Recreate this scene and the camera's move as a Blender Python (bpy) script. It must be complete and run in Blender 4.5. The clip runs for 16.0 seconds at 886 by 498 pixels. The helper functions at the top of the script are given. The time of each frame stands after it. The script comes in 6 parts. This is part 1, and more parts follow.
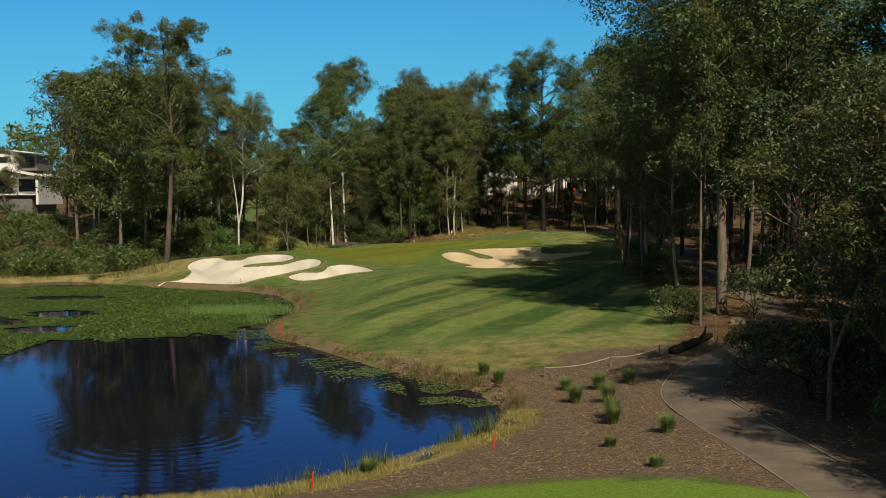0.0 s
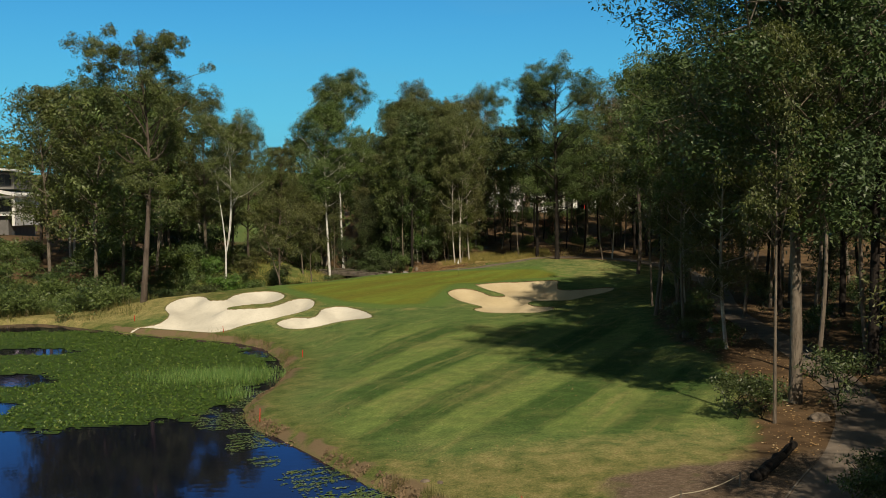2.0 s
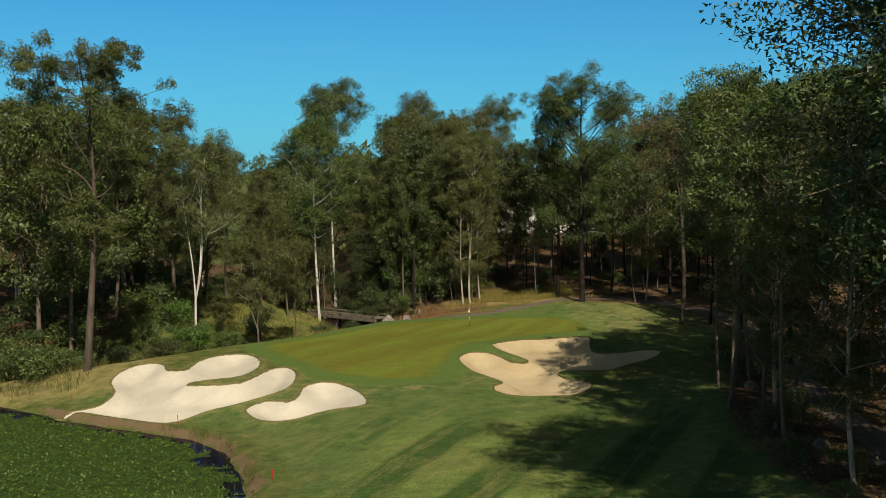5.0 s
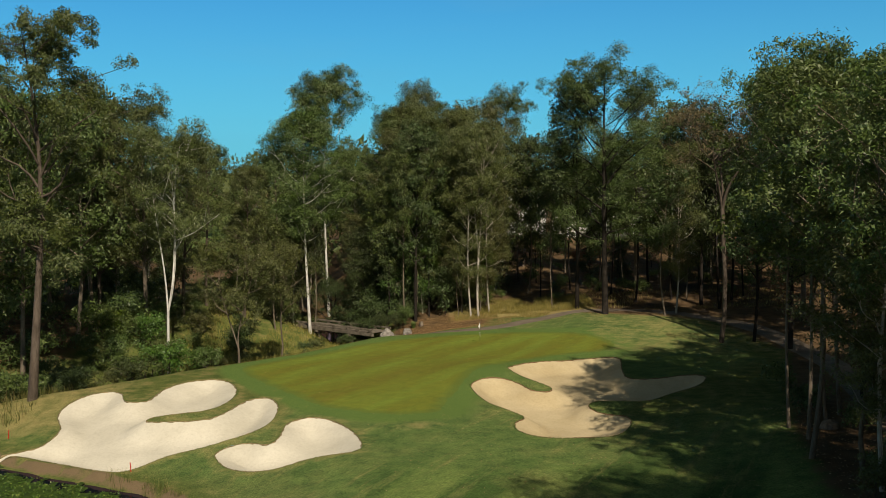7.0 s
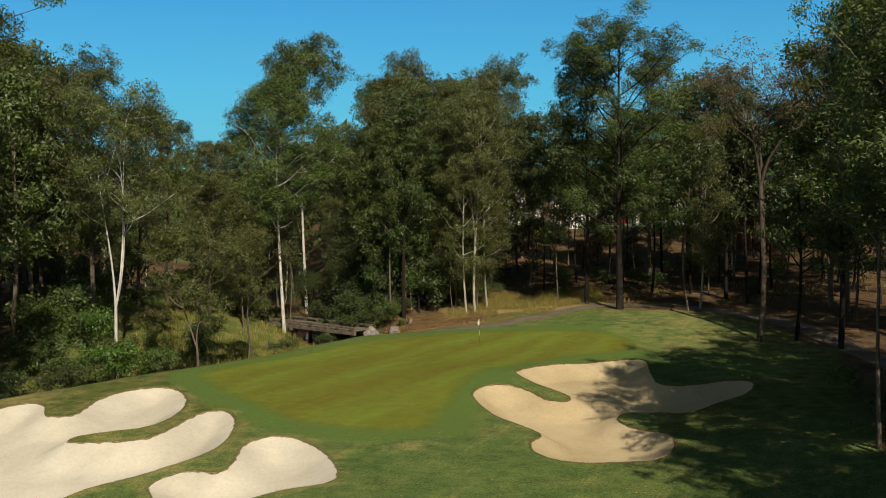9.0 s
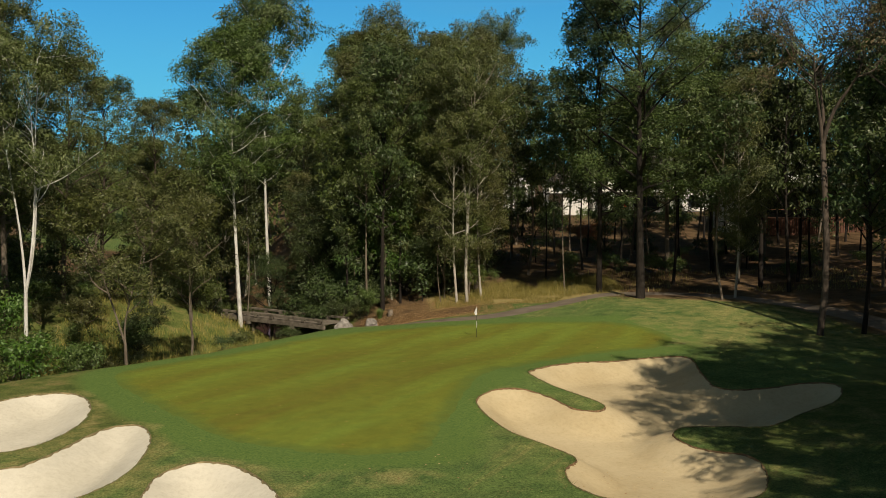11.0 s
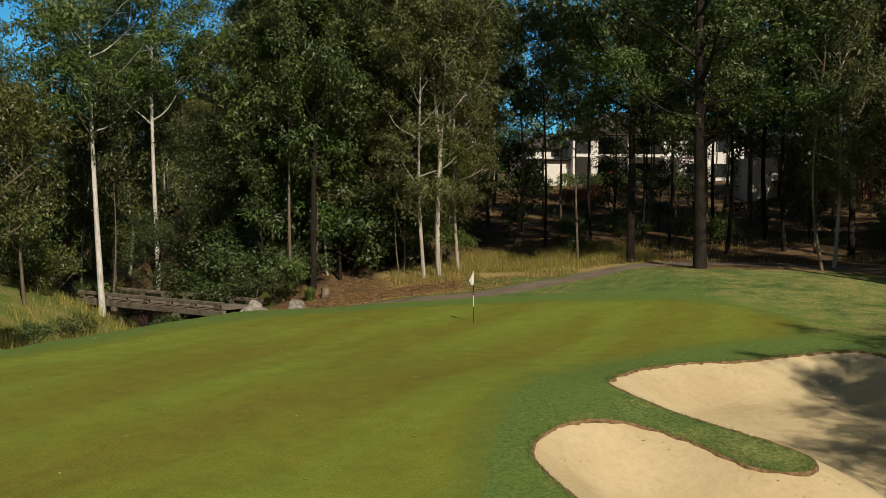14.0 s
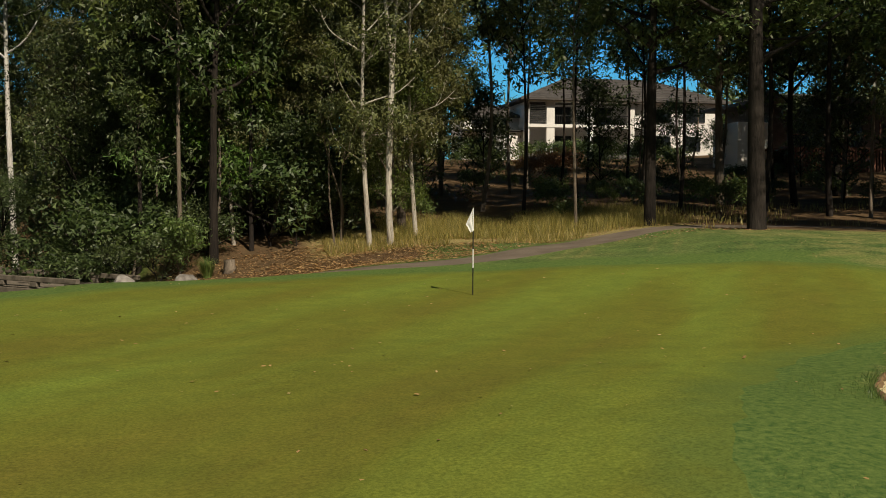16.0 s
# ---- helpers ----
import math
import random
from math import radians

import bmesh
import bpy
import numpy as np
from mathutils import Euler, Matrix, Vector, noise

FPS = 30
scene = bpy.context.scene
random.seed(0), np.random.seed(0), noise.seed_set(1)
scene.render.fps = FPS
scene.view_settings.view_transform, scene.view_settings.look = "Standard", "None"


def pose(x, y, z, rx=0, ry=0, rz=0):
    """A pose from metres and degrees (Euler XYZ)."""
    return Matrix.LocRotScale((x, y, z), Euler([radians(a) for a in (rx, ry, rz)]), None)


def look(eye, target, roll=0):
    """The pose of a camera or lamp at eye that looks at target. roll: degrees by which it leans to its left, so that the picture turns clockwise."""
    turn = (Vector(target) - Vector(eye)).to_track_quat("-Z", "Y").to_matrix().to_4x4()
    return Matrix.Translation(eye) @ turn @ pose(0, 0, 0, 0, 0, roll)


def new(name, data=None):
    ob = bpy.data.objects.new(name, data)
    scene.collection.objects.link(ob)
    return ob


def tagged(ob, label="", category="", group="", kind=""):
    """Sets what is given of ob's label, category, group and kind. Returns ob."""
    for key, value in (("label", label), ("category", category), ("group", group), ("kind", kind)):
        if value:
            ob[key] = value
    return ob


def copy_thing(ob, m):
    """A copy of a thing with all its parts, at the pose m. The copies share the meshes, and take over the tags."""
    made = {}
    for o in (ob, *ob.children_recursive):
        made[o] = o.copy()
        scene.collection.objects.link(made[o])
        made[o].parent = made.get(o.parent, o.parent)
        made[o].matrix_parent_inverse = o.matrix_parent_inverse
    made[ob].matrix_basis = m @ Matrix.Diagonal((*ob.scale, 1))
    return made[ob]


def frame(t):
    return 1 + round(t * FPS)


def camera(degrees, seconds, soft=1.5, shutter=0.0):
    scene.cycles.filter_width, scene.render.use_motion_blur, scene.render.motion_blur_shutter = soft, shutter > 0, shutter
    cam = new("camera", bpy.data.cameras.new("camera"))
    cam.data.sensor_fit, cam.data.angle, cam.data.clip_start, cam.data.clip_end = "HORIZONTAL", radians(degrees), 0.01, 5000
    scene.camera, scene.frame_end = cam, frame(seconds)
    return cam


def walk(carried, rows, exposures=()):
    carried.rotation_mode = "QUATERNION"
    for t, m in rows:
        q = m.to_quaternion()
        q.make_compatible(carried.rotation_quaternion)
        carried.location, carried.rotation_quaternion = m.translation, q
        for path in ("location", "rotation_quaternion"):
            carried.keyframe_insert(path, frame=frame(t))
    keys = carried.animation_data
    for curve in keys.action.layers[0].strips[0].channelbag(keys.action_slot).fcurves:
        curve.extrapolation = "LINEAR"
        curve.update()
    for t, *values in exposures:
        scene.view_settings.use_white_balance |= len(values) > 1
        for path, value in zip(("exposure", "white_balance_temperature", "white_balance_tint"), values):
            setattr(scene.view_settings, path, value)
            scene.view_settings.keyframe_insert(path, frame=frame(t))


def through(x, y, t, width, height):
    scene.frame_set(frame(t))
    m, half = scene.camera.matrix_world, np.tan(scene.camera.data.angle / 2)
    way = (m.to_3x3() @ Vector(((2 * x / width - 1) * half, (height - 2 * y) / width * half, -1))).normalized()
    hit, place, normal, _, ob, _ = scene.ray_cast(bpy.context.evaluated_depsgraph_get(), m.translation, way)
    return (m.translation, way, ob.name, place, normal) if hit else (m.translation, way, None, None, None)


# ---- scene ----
cam = camera(46.0, 16.0, soft=0.5)
PATH = [
    (0, (1.003, 0.343, 9.938), (0.984, 2.341, 9.841), -0.4),
    (0.5, (0.817, 3.43, 10.767), (0.798, 5.428, 10.67), -0.4),
    (1, (0.583, 6.645, 11.63), (0.565, 8.643, 11.535), -0.4),
    (1.5, (0.332, 9.993, 12.499), (0.314, 11.991, 12.404), -0.4),
    (2, (0.139, 13.39, 13.481), (0.12, 15.388, 13.386), -0.4),
    (2.5, (-0.152, 16.906, 14.371), (-0.169, 18.903, 14.277), -0.4),
    (3, (-0.437, 20.479, 15.292), (-0.453, 22.476, 15.198), -0.3),
    (3.5, (-0.577, 24.054, 16.334), (-0.594, 26.052, 16.238), -0.3),
    (4, (-0.802, 27.625, 17.192), (-0.818, 29.623, 17.096), -0.3),
    (4.5, (-1.03, 31.338, 17.875), (-1.045, 33.336, 17.778), -0.3),
    (7, (-2.317, 49.835, 17.939), (-2.326, 51.832, 17.839), -0.2),
    (7.5, (-2.596, 53.505, 17.699), (-2.602, 55.503, 17.596), -0.2),
    (8, (-2.746, 57.184, 17.204), (-2.748, 59.181, 17.102), -0.2),
    (8.5, (-2.837, 60.845, 16.547), (-2.832, 62.843, 16.446), -0.2),
    (9, (-3.061, 64.594, 15.833), (-3.042, 66.591, 15.733), -0.2),
    (11.5, (-3.996, 86.716, 12.04), (-3.918, 88.712, 11.946), 0.1),
    (12, (-4.192, 91.943, 11.26), (-4.098, 93.938, 11.167), 0.2),
    (12.5, (-4.335, 96.989, 10.461), (-4.224, 98.983, 10.37), 0.2),
    (13, (-4.444, 101.955, 9.611), (-4.315, 103.949, 9.524), 0.2),
    (13.5, (-4.512, 106.758, 8.855), (-4.352, 108.749, 8.768), 0.2),
    (14, (-4.534, 111.519, 8.082), (-4.34, 113.508, 7.996), 0.2),
    (14.5, (-4.582, 116.164, 7.276), (-4.354, 118.149, 7.192), 0.3),
    (15, (-4.518, 120.755, 6.471), (-4.255, 122.736, 6.389), 0.3),
    (15.5, (-4.467, 125.051, 5.74), (-4.162, 127.026, 5.661), 0.3),
    (16, (-4.249, 129.155, 5.336), (-3.903, 131.124, 5.256), 0.3),
]
walk(cam, [(t, look(eye, target, roll)) for t, eye, target, roll in PATH], [(0, -0.07, 7400, 10), (16, -0.07, 7400, 10)])

# ---- sky and sun ----
SUN = Vector((0.285, -0.96, 0.885)).normalized()
world = bpy.data.worlds.new("sky")
scene.world = world
world.use_nodes = True
wn, wl = world.node_tree.nodes, world.node_tree.links
sky = wn.new("ShaderNodeTexSky")
sky.sky_type, sky.sun_disc = "NISHITA", False
sky.sun_elevation = math.asin(SUN.z)
sky.sun_rotation = math.atan2(SUN.x, SUN.y)
sky.air_density, sky.dust_density, sky.ozone_density = 1.0, 0.0, 3.0
deep = wn.new("ShaderNodeHueSaturation")
deep.inputs["Saturation"].default_value, deep.inputs["Hue"].default_value = 1.5, 0.497
tone = wn.new("ShaderNodeMix")
tone.data_type, tone.blend_type = "RGBA", "MULTIPLY"
tone.inputs[0].default_value, tone.inputs[7].default_value = 1.0, (0.31, 1.0, 1.26, 1)
where, stretch, wisp, thin, veil = (wn.new("ShaderNode" + k) for k in ("TexCoord", "Mapping", "TexNoise", "ValToRGB", "Mix"))
stretch.inputs["Scale"].default_value = (1.0, 1.0, 5.0)
stretch.inputs["Rotation"].default_value = (0.25, 0.12, 0.6)
wisp.inputs["Scale"].default_value, wisp.inputs["Detail"].default_value = 2.2, 6.0
thin.color_ramp.elements[0].position, thin.color_ramp.elements[1].position = 0.50, 0.85
thin.color_ramp.elements[0].color = (0.10, 0.10, 0.10, 1)
thin.color_ramp.elements[1].color = (0.42, 0.42, 0.42, 1)
veil.data_type = "RGBA"
veil.inputs[7].default_value = (2.0, 4.8, 6.4, 1)
wl.new(where.outputs["Generated"], stretch.inputs[0])
wl.new(stretch.outputs[0], wisp.inputs["Vector"])
wl.new(wisp.outputs[0], thin.inputs[0])
wl.new(sky.outputs[0], deep.inputs["Color"])
wl.new(deep.outputs[0], tone.inputs[6])
wl.new(thin.outputs[0], veil.inputs[0])
wl.new(tone.outputs[2], veil.inputs[6])
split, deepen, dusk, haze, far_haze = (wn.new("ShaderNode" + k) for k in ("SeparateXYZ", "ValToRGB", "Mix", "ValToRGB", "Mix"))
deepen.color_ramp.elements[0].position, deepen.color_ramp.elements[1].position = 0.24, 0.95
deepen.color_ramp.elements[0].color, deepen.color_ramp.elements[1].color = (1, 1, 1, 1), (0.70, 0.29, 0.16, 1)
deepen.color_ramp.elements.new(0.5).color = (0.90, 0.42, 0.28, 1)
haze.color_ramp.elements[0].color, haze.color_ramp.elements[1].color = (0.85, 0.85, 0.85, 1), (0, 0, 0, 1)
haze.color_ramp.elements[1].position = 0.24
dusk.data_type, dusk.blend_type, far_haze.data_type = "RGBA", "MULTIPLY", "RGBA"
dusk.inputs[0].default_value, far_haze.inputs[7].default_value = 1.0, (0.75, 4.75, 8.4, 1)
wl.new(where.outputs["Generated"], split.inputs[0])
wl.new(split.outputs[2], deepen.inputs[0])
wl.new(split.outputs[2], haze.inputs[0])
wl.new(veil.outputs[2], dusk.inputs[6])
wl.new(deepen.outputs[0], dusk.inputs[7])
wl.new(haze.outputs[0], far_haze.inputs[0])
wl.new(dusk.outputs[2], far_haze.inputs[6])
south, sunward, glow = (wn.new("ShaderNode" + k) for k in ("Math", "ValToRGB", "Mix"))
south.operation = "MULTIPLY_ADD"
south.inputs[1].default_value, south.inputs[2].default_value = -1.0, 0.1
sunward.color_ramp.elements[0].color, sunward.color_ramp.elements[1].color = (0, 0, 0, 1), (0.85, 0.85, 0.85, 1)
sunward.color_ramp.elements[1].position = 0.5
glow.data_type = "RGBA"
glow.inputs[7].default_value = (1.4, 1.85, 2.2, 1)
wl.new(split.outputs[1], south.inputs[0])
wl.new(south.outputs[0], sunward.inputs[0])
wl.new(sunward.outputs[0], glow.inputs[0])
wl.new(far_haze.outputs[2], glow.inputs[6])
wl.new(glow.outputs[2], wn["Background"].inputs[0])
wn["Background"].inputs[1].default_value = 0.094
sun = new("sun", bpy.data.lights.new("sun", "SUN"))
sun.data.energy, sun.data.angle, sun.data.color = 4.6, radians(0.53), (1.0, 0.925, 0.80)
sun.matrix_world = look(SUN * 200, (0, 0, 0))

# ---- materials ----
def material(name, rough=0.8, bump=0.0, bump_scale=30.0, coords="Object"):
    """A node material; returns it with a small builder of nodes."""
    m = bpy.data.materials.new(name)
    m.use_nodes = True
    n, l = m.node_tree.nodes, m.node_tree.links
    b = n["Principled BSDF"]
    b.inputs["Roughness"].default_value = rough
    b.inputs["Specular IOR Level"].default_value = 0.25
    co = n.new("ShaderNodeTexCoord")

    def noise_tex(scale, detail=4.0, rough_=0.55, stretch=None):
        t = n.new("ShaderNodeTexNoise")
        t.inputs["Scale"].default_value, t.inputs["Detail"].default_value, t.inputs["Roughness"].default_value = scale, detail, rough_
        src = co.outputs[coords]
        if stretch:
            mp = n.new("ShaderNodeMapping")
            mp.inputs["Scale"].default_value = stretch
            l.new(src, mp.inputs[0])
            src = mp.outputs[0]
        l.new(src, t.inputs["Vector"])
        return t.outputs[0]

    def ramp(src, stops):
        r = n.new("ShaderNodeValToRGB")
        while len(r.color_ramp.elements) < len(stops):
            r.color_ramp.elements.new(0.5)
        for e, (p, c) in zip(r.color_ramp.elements, stops):
            e.position, e.color = p, (*c, 1) if len(c) == 3 else c
        l.new(src, r.inputs[0])
        return r.outputs[0]

    def mix(f, a, b_, how="MIX"):
        x = n.new("ShaderNodeMix")
        x.data_type, x.blend_type = "RGBA", how
        for k, v in ((0, f), (6, a), (7, b_)):
            if isinstance(v, (int, float)):
                x.inputs[k].default_value = v
            elif isinstance(v, tuple):
                x.inputs[k].default_value = (*v, 1)
            else:
                l.new(v, x.inputs[k])
        return x.outputs[2]

    def attribute(key):
        a = n.new("ShaderNodeAttribute")
        a.attribute_name = key
        return a.outputs["Fac"]

    def maths(op, a, b_=0.0):
        x = n.new("ShaderNodeMath")
        x.operation = op
        for k, v in ((0, a), (1, b_)):
            if isinstance(v, (int, float)):
                x.inputs[k].default_value = v
            else:
                l.new(v, x.inputs[k])
        return x.outputs[0]

    def relief(src, strength, distance=0.02):
        p = n.new("ShaderNodeBump")
        p.inputs["Strength"].default_value, p.inputs["Distance"].default_value = strength, distance
        l.new(src, p.inputs["Height"])
        l.new(p.outputs[0], b.inputs["Normal"])

    def paint(src):
        if isinstance(src, tuple):
            b.inputs["Base Color"].default_value = (*src, 1)
        else:
            l.new(src, b.inputs["Base Color"])

    class Kit:
        pass
    k = Kit()
    k.m, k.n, k.l, k.b, k.co = m, n, l, b, co
    k.noise, k.ramp, k.mix, k.attribute, k.maths, k.relief, k.paint = noise_tex, ramp, mix, attribute, maths, relief, paint
    return k


def plain(name, dark, light, rough=0.8, scale=3.0, bump=0.2, fine=40.0, metal=0.0):
    """A surface with variation at two scales."""
    k = material(name, rough)
    a = k.ramp(k.noise(scale), [(0.3, dark), (0.7, light)])
    f = k.ramp(k.noise(fine, 3), [(0.3, (0.8, 0.8, 0.8)), (0.7, (1.1, 1.1, 1.1))])
    k.paint(k.mix(1.0, a, f, "MULTIPLY"))
    k.b.inputs["Metallic"].default_value = metal
    if bump:
        k.relief(k.noise(fine, 3), bump)
    return k.m


def leaf_material(name, dark, light, tip, through=0.25):
    """Leaves: each leaf and each plant a little different, some light passing through."""
    k = material(name, 0.48)
    k.b.inputs["Specular IOR Level"].default_value = 0.42
    geo, inf = k.n.new("ShaderNodeNewGeometry"), k.n.new("ShaderNodeObjectInfo")
    a = k.ramp(geo.outputs["Random Per Island"], [(0.0, dark), (0.75, light), (1.0, tip)])
    hue = k.n.new("ShaderNodeHueSaturation")
    k.l.new(a, hue.inputs["Color"])
    k.l.new(k.maths("MULTIPLY_ADD", inf.outputs["Random"], 0.05), hue.inputs["Hue"])
    hue.inputs["Hue"].links[0].from_node.inputs[2].default_value = 0.475
    v = k.maths("MULTIPLY_ADD", inf.outputs["Random"], 0.4)
    v.node.inputs[2].default_value = 0.8
    tone = k.attribute("tone")
    k.l.new(k.maths("MULTIPLY", v, k.maths("ADD", k.maths("MULTIPLY", tone, 0.38), 1.0)), hue.inputs["Value"])
    k.l.new(k.maths("SUBTRACT", 1.0, k.maths("MULTIPLY", tone, 0.18)), hue.inputs["Saturation"])
    k.paint(hue.outputs[0])
    t = k.n.new("ShaderNodeBsdfTranslucent")
    k.l.new(hue.outputs[0], t.inputs[0])
    s = k.n.new("ShaderNodeMixShader")
    s.inputs[0].default_value = through
    k.l.new(k.b.outputs[0], s.inputs[1])
    k.l.new(t.outputs[0], s.inputs[2])
    k.l.new(s.outputs[0], k.n["Material Output"].inputs[0])
    return k.m


def bark(name, dark, light, patch, streak=0.25):
    """Bark with long streaks and shed patches."""
    k = material(name, 0.9)
    a = k.ramp(k.noise(3.0, 5, 0.6, (1, 1, streak)), [(0.3, dark), (0.62, light)])
    p = k.ramp(k.noise(1.2, 4, 0.6, (1, 1, 0.35)), [(0.5, (0, 0, 0)), (0.62, (1, 1, 1))])
    furrow = k.ramp(k.noise(14.0, 4, 0.65, (1, 1, 0.14)), [(0.36, dark), (0.52, light)])
    k.paint(k.mix(0.42, k.mix(p, a, patch), furrow))
    k.relief(k.noise(14.0, 4, 0.65, (1, 1, 0.14)), 0.9, 0.08)
    return k.m


LEAF_GUM = leaf_material("gum_leaves", (0.052, 0.078, 0.020), (0.104, 0.146, 0.038), (0.160, 0.195, 0.065), 0.18)
LEAF_OLIVE = leaf_material("olive_leaves", (0.060, 0.074, 0.022), (0.118, 0.138, 0.042), (0.175, 0.185, 0.070), 0.18)
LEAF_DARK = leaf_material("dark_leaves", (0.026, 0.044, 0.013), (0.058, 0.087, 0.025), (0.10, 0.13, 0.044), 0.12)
LEAF_MID = leaf_material("green_leaves", (0.046, 0.070, 0.018), (0.092, 0.126, 0.036), (0.14, 0.165, 0.058), 0.15)
LEAF_BRIGHT = leaf_material("bright_leaves", (0.05, 0.09, 0.015), (0.10, 0.17, 0.03), (0.16, 0.22, 0.05))
LEAF_RUST = leaf_material("rust_leaves", (0.14, 0.06, 0.02), (0.30, 0.14, 0.05), (0.42, 0.24, 0.10), 0.1)
LEAF_DRY = leaf_material("dry_leaves", (0.09, 0.055, 0.03), (0.17, 0.11, 0.06), (0.22, 0.16, 0.09))
BARK_WHITE = bark("white_bark", (0.27, 0.255, 0.235), (0.78, 0.77, 0.74), (0.50, 0.47, 0.43))
BARK_PALE = bark("pale_bark", (0.17, 0.15, 0.125), (0.56, 0.52, 0.46), (0.34, 0.30, 0.25))
BARK_GREY = bark("grey_bark", (0.07, 0.056, 0.043), (0.195, 0.16, 0.125), (0.26, 0.215, 0.168))
BARK_BROWN = bark("brown_bark", (0.040, 0.031, 0.025), (0.115, 0.09, 0.072), (0.15, 0.12, 0.10))
BARK_DARK = bark("dark_bark", (0.006, 0.005, 0.0045), (0.029, 0.023, 0.019), (0.042, 0.035, 0.030))


def ground_material():
    """Rough grass, mown fairway, leaf litter, mulch and dry grass, by where each of them grows."""
    k = material("ground_cover", 0.95)
    k.b.inputs["Specular IOR Level"].default_value = 0.1
    big, mid, fine = k.noise(0.09, 4), k.noise(0.8, 5, 0.65), k.noise(10.0, 5, 0.85)
    rough_grass = k.mix(1.0, k.ramp(mid, [(0.34, (0.068, 0.098, 0.027)), (0.52, (0.118, 0.138, 0.043)), (0.66, (0.20, 0.175, 0.072))]), k.ramp(fine, [(0.36, (0.5, 0.55, 0.5)), (0.64, (1.45, 1.4, 1.35))]), "MULTIPLY")
    # mown bands, slightly bent this way and that
    mp = k.n.new("ShaderNodeMapping")
    mp.inputs["Rotation"].default_value = (0, 0, radians(24))
    k.l.new(k.co.outputs["Object"], mp.inputs[0])
    wave = k.n.new("ShaderNodeTexWave")
    wave.wave_profile = "SIN"
    wave.inputs["Scale"].default_value, wave.inputs["Distortion"].default_value, wave.inputs["Detail"].default_value = 0.05, 0.8, 2.0
    wave.inputs["Detail Scale"].default_value = 0.4
    k.l.new(mp.outputs[0], wave.inputs[0])
    band = k.ramp(wave.outputs["Fac"], [(0.36, (0.056, 0.106, 0.030)), (0.64, (0.142, 0.200, 0.060))])
    band = k.mix(k.attribute("stripe"), k.mix(mid, (0.078, 0.138, 0.044), (0.122, 0.172, 0.058)), band)
    dryish = k.ramp(k.noise(0.16, 7, 0.68), [(0.47, (0, 0, 0)), (0.68, (1, 1, 1))])
    fair = k.mix(k.maths("MULTIPLY", dryish, 0.45), band, (0.215, 0.205, 0.085))
    lines = k.n.new("ShaderNodeTexNoise")
    lines.inputs["Scale"].default_value, lines.inputs["Detail"].default_value, lines.inputs["Roughness"].default_value = 0.9, 5.0, 0.7
    along = k.n.new("ShaderNodeMapping")
    along.inputs["Scale"].default_value = (1.0, 0.07, 1.0)
    k.l.new(mp.outputs[0], along.inputs[0])
    k.l.new(along.outputs[0], lines.inputs["Vector"])
    fair = k.mix(k.maths("MULTIPLY", k.ramp(lines.outputs[0], [(0.54, (0, 0, 0)), (0.68, (1, 1, 1))]), 0.5), fair, (0.26, 0.235, 0.10))
    blotch = k.ramp(mid, [(0.36, (0.78, 0.82, 0.8)), (0.64, (1.2, 1.16, 1.1))])
    fair = k.mix(1.0, k.mix(1.0, fair, k.ramp(fine, [(0.40, (0.48, 0.52, 0.46)), (0.60, (1.52, 1.48, 1.44))]), "MULTIPLY"), blotch, "MULTIPLY")
    litter = k.mix(fine, k.ramp(mid, [(0.36, (0.040, 0.027, 0.016)), (0.64, (0.16, 0.102, 0.056))]), k.ramp(big, [(0.35, (0.092, 0.056, 0.031)), (0.65, (0.19, 0.128, 0.07))]))
    dry = k.mix(k.ramp(fine, [(0.38, (0, 0, 0)), (0.62, (1, 1, 1))]), (0.18, 0.15, 0.055), (0.44, 0.36, 0.16))
    stones = k.noise(22.0, 2, 0.8)
    mulch = k.mix(k.ramp(stones, [(0.56, (0, 0, 0)), (0.68, (1, 1, 1))]), k.ramp(k.noise(5.0, 5, 0.8), [(0.34, (0.045, 0.031, 0.021)), (0.66, (0.20, 0.142, 0.098))]), (0.40, 0.325, 0.25))
    col = k.mix(k.attribute("mown"), rough_grass, fair)

    def cover(key, under, over, sharp=0.18):
        a = k.maths("ADD", k.attribute(key), k.maths("MULTIPLY", k.maths("SUBTRACT", mid, 0.5), 0.9))
        return k.mix(k.ramp(a, [(0.5 - sharp, (0, 0, 0)), (0.5 + sharp, (1, 1, 1))]), under, over)
    col = cover("collar", col, k.mix(k.ramp(fine, [(0.37, (0, 0, 0)), (0.63, (1, 1, 1))]), (0.052, 0.110, 0.028), (0.155, 0.222, 0.058)), 0.3)
    col = cover("tee", col, k.mix(k.ramp(fine, [(0.38, (0, 0, 0)), (0.62, (1, 1, 1))]), (0.085, 0.155, 0.022), (0.195, 0.29, 0.05)))
    col = cover("litter", col, litter)
    col = cover("dry", col, dry, 0.25)
    col = cover("mulch", col, mulch)
    col = cover("soil", col, k.mix(fine, (0.09, 0.065, 0.038), (0.27, 0.195, 0.115)))
    k.paint(col)
    k.relief(k.noise(12.0, 5, 0.85), 0.6, 0.05)
    return k.m


